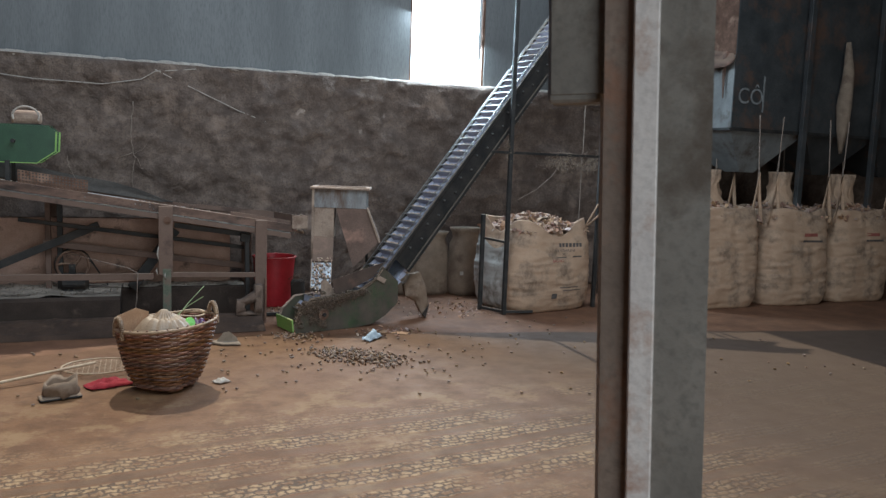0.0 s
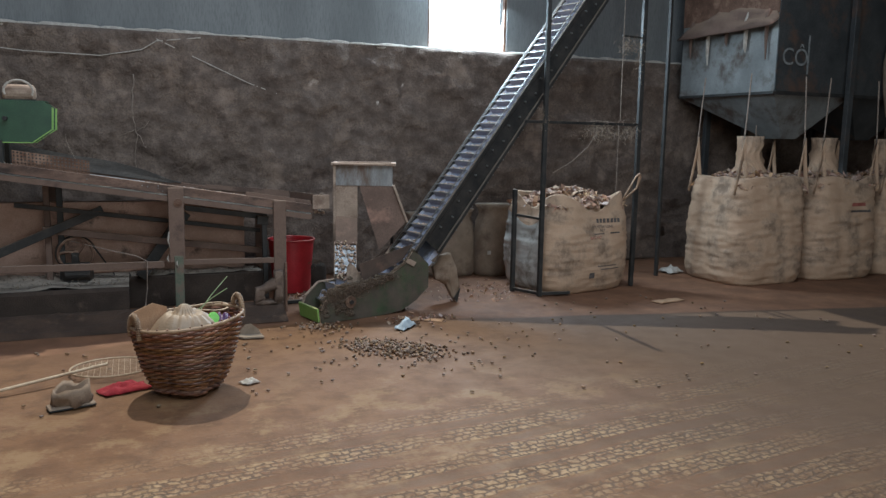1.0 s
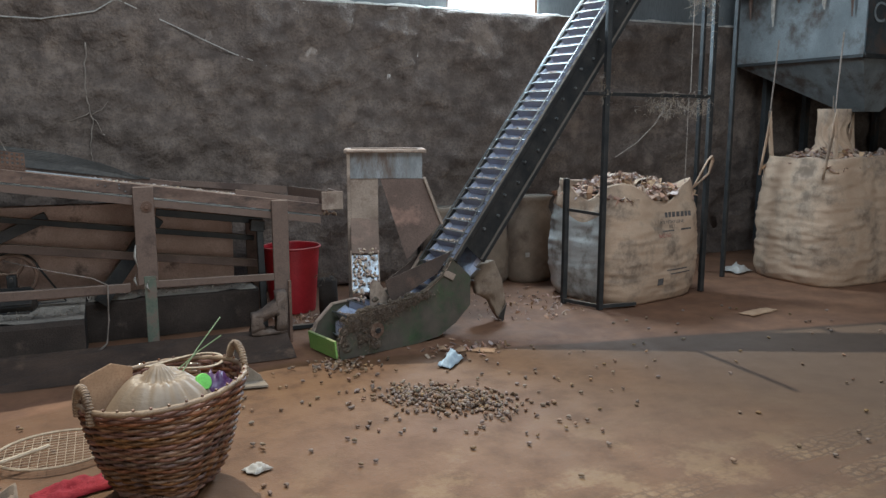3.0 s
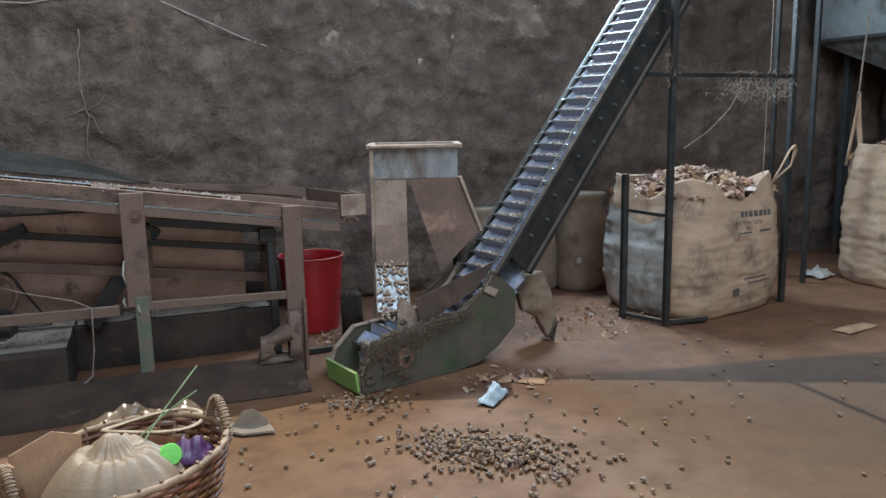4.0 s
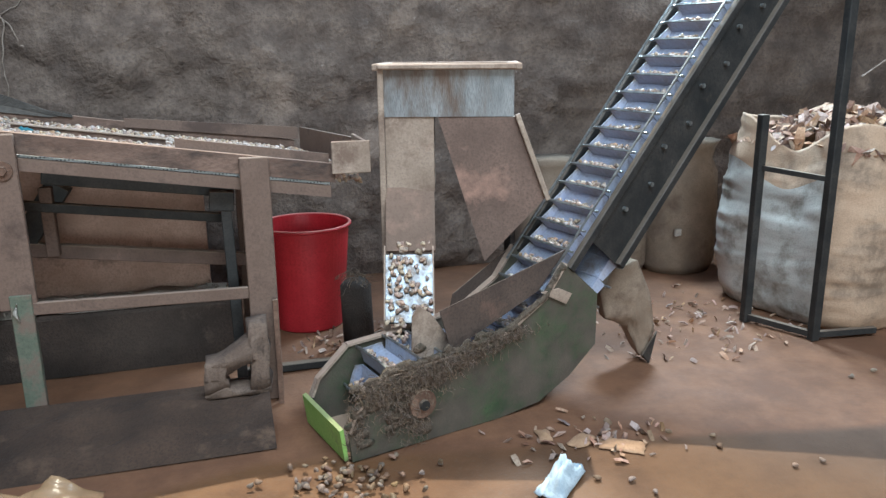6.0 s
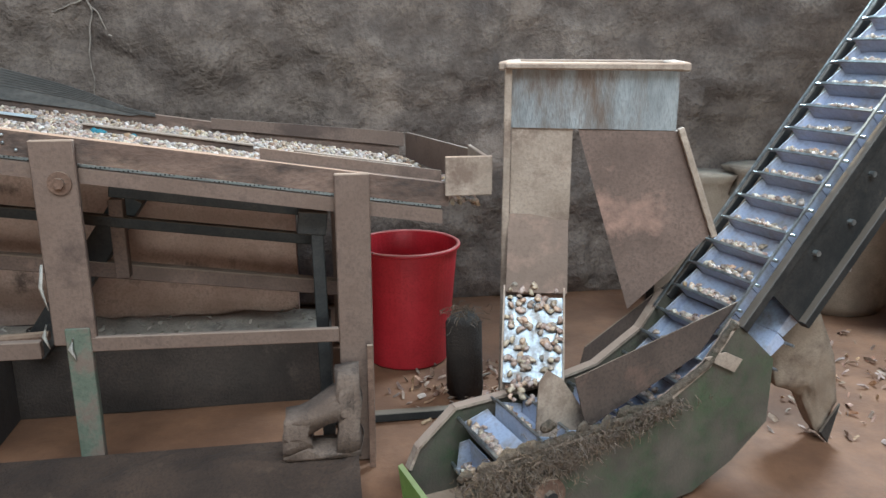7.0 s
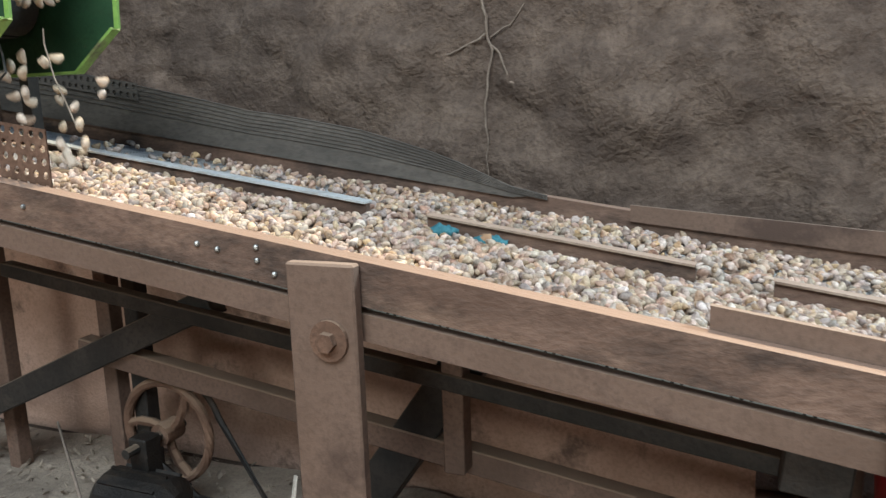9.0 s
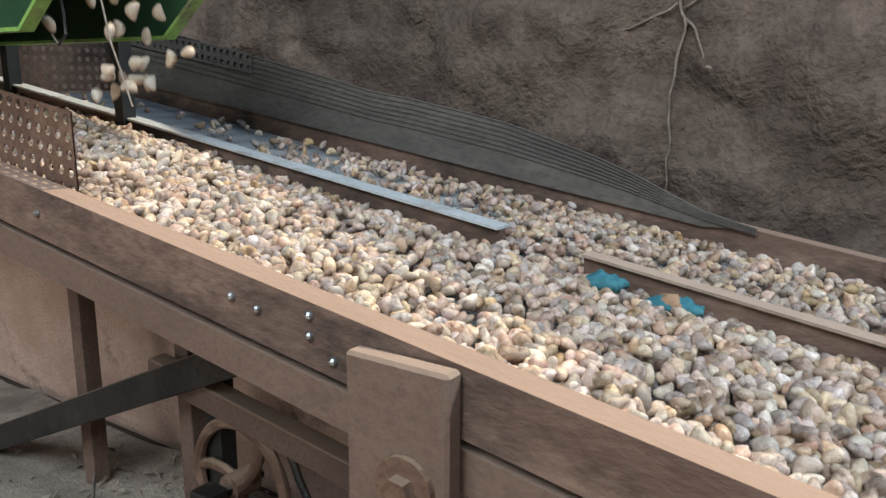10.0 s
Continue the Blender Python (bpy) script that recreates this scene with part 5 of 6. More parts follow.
# ---- bulk bags ----
def bulk_bag(label, at, turn, w, d, h, seed, material, dips, full, creases=0.012, loops=(), category="bulk bag", belly=0.10):
    bag = thing("bulk_bag", label, category, at, turn, "bulk bags")
    n, rows = 120, 64
    bm = B()
    grid = []
    for k in range(rows + 1):
        f = k / rows
        row = []
        for j in range(n):
            a = 6.28319 * j / n
            c, s = math.cos(a), math.sin(a)
            e = 2 / 5.0
            r = (abs(c) ** (2 / e) + abs(s) ** (2 / e)) ** (-e / 2)
            bulge = 0.93 + 1.6 * (0.10 - belly) * 0.5 * (1 - f) + belly * math.sin(3.1416 * min(1, f * 1.05 + 0.08)) - 0.05 * max(0, f - 0.85) / 0.15
            if f < 0.08:
                bulge *= 0.93 + 0.07 * math.sqrt(f / 0.08)
            top = h * (1 - dips * (0.5 + 0.5 * math.cos(4 * a)) * 0.5 * (0.6 + 0.4 * math.cos(a * 1.0 + seed)) - 0.03 * noise.noise((c * 2, s * 2, seed)))
            p = Vector((c * r * w / 2 * bulge, s * r * d / 2 * bulge, f * top))
            q = Vector((p.x * 3.2, p.y * 3.2, p.z * 9 + seed * 5))
            wr = noise.noise(q) * 0.6 + noise.noise(q * 2.3) * 0.5 + 0.5 * noise.noise(Vector((a * 5 + seed, p.z * 2.2, 3))) + 0.35 * abs(noise.noise(Vector((p.x * 7, p.y * 7, p.z * 26 + seed))))
            wr += 0.75 * abs(noise.noise(Vector((p.x * 2.6, p.y * 2.6, p.z * 38 + seed)))) * min(1.0, 4 * f * (1 - f))
            p += Vector((c, s, 0)) * (creases * wr)
            row.append(bm.verts.new(p))
        grid.append(row)
    for k in range(rows):
        for j in range(n):
            bm.faces.new((grid[k][j], grid[k][(j + 1) % n], grid[k + 1][(j + 1) % n], grid[k + 1][j]))
    bm.faces.new(grid[0][::-1])
    inner = [bm.verts.new((v.co.x * 0.975, v.co.y * 0.975, v.co.z - 0.015)) for v in grid[-1]]
    low = [bm.verts.new((v.co.x * 0.93, v.co.y * 0.93, h * full - 0.06)) for v in grid[-1]]
    for a, c in ((grid[-1], inner), (inner, low)):
        for j in range(n):
            bm.faces.new((a[j], a[(j + 1) % n], c[(j + 1) % n], c[j]))
    body = part("body", bm, material, bag, smooth=True)
    pl = []
    for _ in range(900):
        x, y = rng.uniform(-0.47, 0.47, 2)
        z = h * full - 0.04 + 0.17 * (1 - (2.1 * x) ** 2) * (1 - (2.1 * y) ** 2) + 0.03 * noise.noise((x * 6, y * 6, seed)) + rng.uniform(-0.01, 0.015)
        pl.append((x * w * 0.93, y * d * 0.93, z))
    part("filling", flakes("filling", pl, 0.046), M_HUSK, bag, "heap of brown cashew husks and shreds", kind="stuff")
    for pts in loops:
        part("lifting_loop", tube(B(), pts, 0.022, 8, squash=0.4), material, bag, smooth=True)
    return bag, body


def text_part(words, size, at, parent, material, face=None):
    """Printed words as a thin mesh, laid onto a bag's front."""
    cu = bpy.data.curves.new("print", "FONT")
    cu.body, cu.size = words, size
    tmp = new("print", cu)
    bpy.context.view_layer.update()
    me = bpy.data.meshes.new_from_object(tmp.evaluated_get(bpy.context.evaluated_depsgraph_get()))
    bpy.data.objects.remove(tmp)
    me.materials.clear()
    for v in me.vertices:
        x, y = v.co.x + at[0], v.co.y + at[2]
        v.co = (x, at[1], y)
    lay_on(me, face)
    me.materials.append(material)
    return part("printed_words", me, material, parent)


def lay_on(me, face):
    if face is None:
        return
    for v in me.vertices:
        ok, hit, nor, _ = face.ray_cast(Vector((v.co.x, -2, v.co.z)), Vector((0, 1, 0)))
        if ok:
            v.co.y = hit.y - 0.0035


def bar_part(x0, x1, z0, z1, parent, material, face):
    bm = B()
    n = max(2, int((x1 - x0) / 0.03))
    low = [bm.verts.new((x0 + (x1 - x0) * k / n, 0, z0)) for k in range(n + 1)]
    high = [bm.verts.new((x0 + (x1 - x0) * k / n, 0, z1)) for k in range(n + 1)]
    for k in range(n):
        bm.faces.new((low[k], low[k + 1], high[k + 1], high[k]))
    me = to_mesh("print_bar", bm)
    lay_on(me, face)
    me.materials.append(material)
    return part("print_bar", me, material, parent)


# the row of hanging bags and the bin above it stand a little aslant to the wall
ROW = pose(6.965, 8.17, 0, 0, 0, 3.0) @ Matrix.Scale(1.05, 4) @ Matrix.Translation((-6.72, -7.86, 0))


def bags():
    # the open bag in the rack
    loop = [(0.46, -0.38, 0.95), (0.53, -0.42, 1.10), (0.60, -0.45, 1.24), (0.64, -0.46, 1.28), (0.66, -0.46, 1.24), (0.64, -0.44, 1.12), (0.55, -0.36, 1.0), (0.48, -0.22, 0.92)]
    bag, body = bulk_bag("open dirty-white bulk bag heaped with brown cashew husks", (4.60, 8.40, 0), 12.0, 1.18, 0.98, 1.09, 2.0, M_BAG, 0.42, 0.88, 0.017, [loop])
    body.data.materials.append(M_BAGW)
    for p in body.data.polygons:
        if p.index < 50 * 120 and 2.3 < 6.28319 * (p.index % 120) / 120 < 3.62:
            p.material_index = 1
    bpy.context.view_layer.update()
    dg = bpy.context.evaluated_depsgraph_get()
    face = body.evaluated_get(dg)
    for x0, x1, z0, z1 in ((0.02, 0.36, 0.755, 0.80), (-0.03, 0.12, 0.632, 0.642), (0.2, 0.34, 0.635, 0.65), (0.02, 0.30, 0.28, 0.29), (0.06, 0.34, 0.245, 0.255), (-0.1, -0.02, 0.16, 0.22)):
        if z1 - z0 > 0.03 and z0 > 0.7:
            k = 7
            for j in range(k):
                a = x0 + (x1 - x0) * j / k
                bar_part(a, a + (x1 - x0) / k * 0.72, z0, z1, bag, M_INK, face)
        else:
            bar_part(x0, x1, z0, z1, bag, M_INK, face)
    text_part("POLYETHYLENE", 0.042, (-0.06, -0.5, 0.70), bag, M_INK, face)
    text_part("NET", 0.040, (0.06, -0.5, 0.66), bag, M_INK, face)
    text_part("BAG NO", 0.045, (-0.10, -0.5, 0.585), bag, M_INK_RED, face)
    # hanging bags under the hoppers
    for x, y, lab, w, seed in ((6.72, 7.86, "full dirty-white bulk bag hung below a hopper spout", 1.08, 5.0), (7.85, 7.80, "full dirty-white bulk bag hung beside another", 1.04, 7.3), (8.98, 7.80, "full dirty-white bulk bag hung at the end of the row", 1.04, 9.1)):
        loops = []
        for sx in (-1, 1):
            for sy in (-1, 1):
                cx, cy = sx * w * 0.40, sy * 0.37
                loops.append([(cx - 0.09, cy, 1.0), (cx - 0.06, cy, 1.16), (cx - 0.01, cy, 1.40), (cx, cy, 1.62), (cx + 0.02, cy, 1.40), (cx + 0.06, cy, 1.17), (cx + 0.10, cy, 1.0)])
        bag, body = bulk_bag(lab, (x, y, 0), -3.0, w, 0.96, 1.20, seed, M_BAG, 0.07, 0.93, 0.024, loops, belly=0.045)
        for sx in (-1, 1):
            for sy in (-1, 1):
                part("rope", tube(B(), [(sx * w * 0.40, sy * 0.37, 1.60), (sx * w * 0.36, sy * 0.36, 2.3)], 0.008, 6), M_COBWEB, bag, "thin hanging rope")
        if seed != 5.0:
            face = body.evaluated_get(bpy.context.evaluated_depsgraph_get())
            bar_part(0.0, 0.22, 0.86, 0.90, bag, M_INK_RED, face)
            bar_part(-0.02, 0.30, 0.79, 0.815, bag, M_INK, face)
        bm = B()
        tube(bm, [(0, 0, 1.10), (0, 0.01, 1.18), (0.01, 0, 1.27), (0.01, 0, 1.36), (0.0, 0.01, 1.45), (0, 0, 1.54), (0, 0, 1.64)], [0.30, 0.18, 0.135, 0.12, 0.115, 0.11, 0.115], 64)
        for v in bm.verts:
            a = math.atan2(v.co.y, v.co.x)
            pleat = 0.26 * abs(math.sin(5.5 * a + 3 * noise.noise((v.co.z * 3, x, 0)))) + 0.25 * noise.noise(Vector((math.cos(a) * 2, math.sin(a) * 2, v.co.z * 5 + x)))
            v.co += Vector((v.co.x, v.co.y, 0)) * pleat
        part("filling_neck", bm, M_BAG, bag, "gathered filling neck", smooth=True)
        bag.matrix_basis = ROW @ bag.matrix_basis


def sacks():
    for x, y, w, h, lab, mt in ((4.12, 9.30, 0.52, 0.86, "upright tan jute sack tied at the neck", M_SACK), (3.66, 9.42, 0.52, 0.80, "upright grey-brown sack against the wall", M_SACK), (3.28, 9.5, 0.48, 0.76, "upright grey-brown sack against the wall", M_SACK)):
        sk = thing("sack", lab, "sack", (x, y, 0), random.uniform(-20, 20), "sacks by the elevator")
        bm = B()
        rings = lathe(bm, [(w * 0.44, 0.0), (w * 0.50, 0.06), (w * 0.50, h * 0.35), (w * 0.47, h * 0.6), (w * 0.45, h * 0.76), (w * 0.37, h * 0.86), (w * 0.40, h * 0.94), (w * 0.46, h)], 40)
        bm.faces.new(rings[0][::-1])
        bm.faces.new(rings[-1])
        for v in bm.verts:
            a = math.atan2(v.co.y, v.co.x)
            v.co.x *= 1 + 0.05 * noise.noise((v.co.z * 5, a, x)) + (0.06 * math.sin(9 * a) if v.co.z > h * 0.7 else 0)
            v.co.y *= 0.8 * (1 + 0.06 * noise.noise((v.co.z * 4, a * 2, x + 5)))
        part("body", bm, mt, sk, smooth=True)
        if x > 4.0:
            part("tag", box(B(), -0.19, -0.145, -0.19, -0.175, 0.27, 0.315), M_PAPER, sk, "small white tag")


def rack():
    rk = thing("steel_rack", "thin black steel rack round the bulk bag hung with lint", "rack", (4.5, 8.2, 0), 0.0)
    posts = {"a": (4.005, 7.90, 3.6), "b": (3.86, 8.24, 1.11), "c": (5.32, 8.13, 3.6)}
    for x, y, z in posts.values():
        wpart("post", box(B(), x - 0.022, x + 0.022, y - 0.022, y + 0.022, 0, z), M_STEEL, rk, bevel=0.003)
    A, Bp, C = Vector((4.005, 7.90, 0)), Vector((3.86, 8.24, 0)), Vector((5.32, 8.13, 0))
    up = lambda p, z: (p.x, p.y, z)
    wpart("cross_bar", beam(B(), up(A - Vector((0.25, 0.04, 0)), 1.82), up(C, 1.82), 0.03, 0.03), M_STEEL, rk, "bar with pale dust on it", bevel=0.002)
    wpart("cross_bar", beam(B(), up(A, 0.82), up(Bp, 0.84), 0.02, 0.025), M_STEEL, rk)
    wpart("floor_bar", beam(B(), up(A, 0.03), up(Bp, 0.03), 0.03, 0.03), M_STEEL, rk)
    wpart("floor_bar", beam(B(), up(A, 0.03), (4.35, 7.86, 0.03), 0.03, 0.03), M_STEEL, rk)
    wpart("cross_bar", beam(B(), up(C, 2.76), (5.02, 8.08, 2.76), 0.02, 0.02), M_STEEL, rk)
    wpart("wire", tube(B(), [(5.02, 8.07, 3.6), (5.025, 8.07, 2.7), (5.03, 8.07, 1.86), (5.0, 8.07, 1.83), (4.7, 8.02, 1.85), (4.5, 7.99, 1.82)], 0.004, 6), M_COBWEB, rk, "pale wire")
    wpart("wire", tube(B(), [(4.13, 7.92, 1.30), (4.38, 7.96, 1.42), (4.58, 7.99, 1.57), (4.68, 8.0, 1.70), (4.70, 8.01, 1.80)], 0.0035, 6), M_COBWEB, rk)
    wpart("wire", tube(B(), [(5.03, 8.09, 1.80), (5.04, 8.1, 1.4), (5.04, 8.1, 1.05)], 0.0035, 6), M_COBWEB, rk)
    bm = B()
    for c, sp, n in (((4.75, 8.03, 1.74), (0.14, 0.02, 0.05), 130), ((5.16, 8.10, 1.74), (0.07, 0.02, 0.05), 60), ((5.08, 8.09, 2.68), (0.06, 0.02, 0.07), 60), ((5.29, 8.12, 2.63), (0.02, 0.02, 0.12), 50), ((3.98, 7.90, 1.87), (0.03, 0.02, 0.06), 40)):
        lint(bm, c, sp, 2 * n, 0.06, 0.0016)
    wpart("lint_tuft", bm, M_COBWEB, rk, "hanging brown cobwebs of lint", kind="stuff")


def hoppers():
    hp = thing("hopper_bin", "large dark steel hopper bin with a pale side and chalk letters", "hopper", (8.5, 8.4, 0))
    x0, x1, y0, y1, z0, z1 = 6.84, 12.2, 7.69, 9.2, 2.13, 4.6
    wpart("pale_side", box(B(), x0, x0 + 0.012, y0, y1, z0, 3.0), M_BLUESTEEL, hp, "pale blue-grey scratched side sheet", bevel=0.002)
    wpart("upper_side", box(B(), x0 - 0.008, x0 + 0.01, y0, y1, 3.0, z1), M_RUST, hp, "rusty brown upper side")
    wpart("front_sheet", box(B(), x0, x1, y0 - 0.012, y0, z0, z1), M_DARKHOP, hp, "dark front sheet")
    wpart("back_sheet", box(B(), x0, x1, y1, y1 + 0.012, z0, z1), M_DARKHOP, hp)
    wpart("edge_angle", beam(B(), (x0 - 0.01, y0 - 0.02, z0), (x0 - 0.01, y1, z0), 0.04, 0.03), M_STEEL, hp)
    wpart("edge_angle", beam(B(), (x0 - 0.01, y0 - 0.02, z0), (x1, y0 - 0.02, z0), 0.03, 0.04), M_STEEL, hp)
    for x in (6.84, 8.1, 9.4, 10.7):
        x2 = x + 1.26 if x < 8 else x + 1.3
        mx = (x + x2) / 2 - 0.05
        bm = B()
        a = [bm.verts.new(p) for p in ((x, y0, z0), (x2, y0, z0), (x2, y1, z0), (x, y1, z0))]
        c = [bm.verts.new(p) for p in ((mx - 0.12, 7.95, 1.62), (mx + 0.12, 7.95, 1.62), (mx + 0.12, 8.19, 1.62), (mx - 0.12, 8.19, 1.62))]
        for k in range(4):
            bm.faces.new((a[k], a[(k + 1) % 4], c[(k + 1) % 4], c[k]))
        wpart("cone", bm, M_BLUESTEEL if x < 7 else M_DARKHOP, hp, "tapering outlet cone")
    for x in (7.28, 7.95, 9.25, 11.9):
        for y in ((9.15,) if x < 7.5 else (7.6, 9.15)):
            wpart("leg", box(B(), x - 0.04, x + 0.04, y - 0.03, y + 0.03, 0, z1), M_DARKHOP, hp, bevel=0.003)
    for x, w in ((8.62, 0.07), (9.9, 0.06)):
        bm = B()
        tube(bm, [(x, 7.6, 3.3), (x + 0.02, 7.58, 2.9), (x - 0.01, 7.58, 2.5), (x, 7.58, 2.2), (x, 7.58, 1.9)], [0.03, w, w * 1.3, w, 0.02], 12)
        wpart("hung_cloth", bm, M_SACK, hp, "gathered tan cloth sleeve", smooth=True)
    for k in range(5):
        bm = B()
        y = 7.8 + 0.3 * k
        tube(bm, [(6.81, y, 3.05), (6.80, y + 0.02, 2.95), (6.81, y + 0.03, 2.75 - 0.1 * (k % 2)), (6.81, y + 0.02, 2.5 + 0.1 * (k % 3))], [0.02, 0.03, 0.02, 0.006], 6)
        wpart("hung_cloth", bm, M_DUST if k % 2 else M_BROWNSHEET, hp, "torn hanging scrap")
    bm = B()
    crumpled(bm, 0.45, 1.4, 0.12, 4, 12, 22, 0.01)
    ob = wpart("torn_sacking", bm, M_BROWNSHEET, hp, "torn brown sacking on the bin's edge", smooth=True)
    ob.data.transform(Matrix.Translation((6.86, 8.43, 3.03)) @ Matrix.Rotation(radians(-55), 4, "Y"))
    # chalk letters
    me_parent = hp
    cu = bpy.data.curves.new("chalk", "FONT")
    cu.body, cu.size = "C\u00d4", 0.27
    tmp = new("chalk", cu)
    bpy.context.view_layer.update()
    me = bpy.data.meshes.new_from_object(tmp.evaluated_get(bpy.context.evaluated_depsgraph_get()))
    bpy.data.objects.remove(tmp)
    me.materials.clear()
    for v in me.vertices:
        v.co = (6.90 + v.co.x, 7.669, 2.44 + v.co.y)
    wpart("chalk_letters", me, M_WHITE, hp, "white chalk letters")
    wpart("chalk_line", box(B(), 7.30, 7.325, 7.666, 7.67, 2.35, 2.78), M_WHITE, hp)
    hp.matrix_basis = ROW @ hp.matrix_basis


# ---- basket and loose things on the floor ----
def basket():
    bk = thing("rattan_basket", "big woven rattan basket full of rubbish", "basket", (0.36, 5.96, 0), 8.0)

    def radius(a, f):
        e = 1.0 + 0.10 * (1 - f) * math.cos(4 * a)
        return (0.165 + 0.175 * (f ** 0.62)) * e * (1 + 0.01 * math.sin(3 * a + 1))
    H = 0.47
    n, stakes = 128, 32
    for k in range(30):
        f = (k + 0.5) / 30
        pts = []
        for j in range(n):
            a = 6.28319 * j / n
            w = 0.0075 * math.cos(stakes / 2 * a + (math.pi if k % 2 else 0))
            r = radius(a, f) + w + 0.003 * noise.noise((a * 3, k * 1.7, 0.4))
            z = 0.012 + f * (H - 0.02) + 0.006 * noise.noise((math.cos(a) * 2, math.sin(a) * 2, k * 0.9)) + 0.03 * f * math.cos(a + 0.3)
            pts.append((r * math.cos(a), r * math.sin(a), z))
        part("woven_strand", tube(B(), pts, 0.0088, 6, True, 0.95), M_RATTAN, bk, smooth=True)
    for k in range(stakes):
        a = 6.28319 * (k + 0.25) / stakes
        pts = [(radius(a, f) * math.cos(a), radius(a, f) * math.sin(a), f * H + 0.02 + 0.03 * f * math.cos(a + 0.3)) for f in (0.0, 0.25, 0.5, 0.75, 1.0)]
        part("stake", tube(B(), pts, 0.006, 5), M_RATTAN, bk)
    rim = [((radius(6.28319 * j / 80, 1.0) + 0.004 * math.sin(j * 2.2)) * math.cos(6.28319 * j / 80), (radius(6.28319 * j / 80, 1.0) + 0.004 * math.cos(j * 2.2)) * math.sin(6.28319 * j / 80), H + 0.03 * math.cos(6.28319 * j / 80 + 0.3)) for j in range(80)]
    part("rim", tube(B(), rim, 0.0125, 8, True), M_RIM, bk, "wrapped rim", smooth=True)
    bm = B()
    lathe(bm, [(0.0, 0.012), (0.14, 0.012)] + [(0.165 + 0.175 * f ** 0.62 - 0.027, f * H) for f in (0.06, 0.15, 0.3, 0.45, 0.6, 0.75, 0.88)], 40)
    part("bottom", bm, M_RATTAN, bk)
    for a in (0.16, 3.35):
        c = Vector((radius(a, 1) * math.cos(a), radius(a, 1) * math.sin(a), H + 0.03 * math.cos(a + 0.3)))
        t = Vector((-math.sin(a), math.cos(a), 0))
        pts = [c + t * (0.075 * math.cos(q)) + Vector((0, 0, 0.105 * math.sin(q) - 0.02)) for q in np.linspace(-0.3, 3.45, 16)]
        handle = part("handle", tube(B(), pts, 0.015, 8), M_RIM, bk, "wrapped rattan handle", smooth=True)
        out = Vector((math.cos(a), math.sin(a), 0))
        for k, p in enumerate(pts[:-1]):
            for h in (0.25, 0.75):
                q = p.lerp(pts[k + 1], h)
                s = (pts[k + 1] - p).normalized().cross(out)
                ring = [q + 0.0165 * (math.cos(x) * out + math.sin(x) * s) for x in np.linspace(0, 5.5, 8)]
                part("wrap", tube(B(), ring, 0.0035, 4, True), M_RIM, handle, smooth=True)
    # what it holds
    pb = thing("plastic_bag", "cloudy plastic bag gathered at the middle", "plastic bag", (0.34, 5.90, 0.30), 10.0)
    bm = B()
    rows = []
    for i in range(15):
        f = i / 14
        row = []
        for j in range(72):
            a = 6.28319 * j / 72
            r = 0.02 + 0.21 * f ** 0.8
            z = 0.25 + 0.02 * math.exp(-(f / 0.07) ** 2) - 0.03 * math.exp(-((f - 0.16) / 0.1) ** 2) - 0.19 * f ** 1.45 + 0.026 * (1 - f) * (f + 0.15) * 2 * abs(math.sin(9 * a + 5 * noise.noise((math.cos(a), math.sin(a), 1)))) + 0.02 * noise.noise((math.cos(a) * 2 * f, math.sin(a) * 2 * f, 4))
            row.append(bm.verts.new((r * math.cos(a) * 1.05, r * math.sin(a), z)))
        rows.append(row)
    for a, c in zip(rows, rows[1:]):
        for j in range(72):
            bm.faces.new((a[j], a[(j + 1) % 72], c[(j + 1) % 72], c[j]))
    bm.faces.new(rows[0][::-1])
    part("film", bm, M_FILM, pb, smooth=True)
    inner = B()
    bmesh.ops.create_icosphere(inner, subdivisions=3, radius=1.0, matrix=Matrix.Translation((0, 0, 0.06)) @ Matrix.Diagonal((0.19, 0.18, 0.1, 1)))
    part("contents", inner, M_CREAM, pb, smooth=True)
    cb = thing("cardboard_scrap", "torn folded brown cardboard in the basket", "cardboard", (0.12, 6.0, 0.335), 20.0)
    bm = B()
    prism(bm, [(-0.1, 0.0), (0.12, 0.0), (0.13, 0.20), (0.04, 0.235), (-0.02, 0.215), (-0.09, 0.19)], "y", 0.0, 0.006)
    prism(bm, [(-0.1, 0.0), (-0.02, 0.0), (0.0, 0.17), (-0.1, 0.19)], "x", -0.1, -0.094)
    part("sheet", bm, M_CARD, cb, bevel=0.001)
    bt = thing("bottle", "lime green capped bottle lying in the basket", "bottle", (0.505, 5.93, 0.425))
    bm = B()
    lathe(bm, [(0.0, 0.0), (0.036, 0.0), (0.038, 0.004), (0.038, 0.045), (0.034, 0.052), (0.0, 0.052)], 26)
    cap = part("cap", bm, M_GREENCAP, bt, smooth=False)
    cap.matrix_basis = pose(0, 0, 0.03, 62, 0, 20)
    bm = B()
    lathe(bm, [(0.030, -0.16), (0.045, -0.15), (0.048, -0.05), (0.034, -0.005), (0.034, 0.0)], 24)
    bo = part("body", bm, M_FILM, bt, smooth=True)
    bo.matrix_basis = pose(0, 0, 0.03, 62, 0, 20)
    pw = thing("purple_packet", "shiny dark purple crumpled packet in the basket", "packet", (0.58, 6.02, 0.39))
    part("wrap", crumpled(B(), 0.16, 0.13, 0.12, 9, 12, 10, 0.01), M_PURPLE, pw, smooth=True)
    co = thing("rattan_coil", "coil of split rattan lying on the basket's rim", "rattan coil", (0.47, 6.17, 0.46))
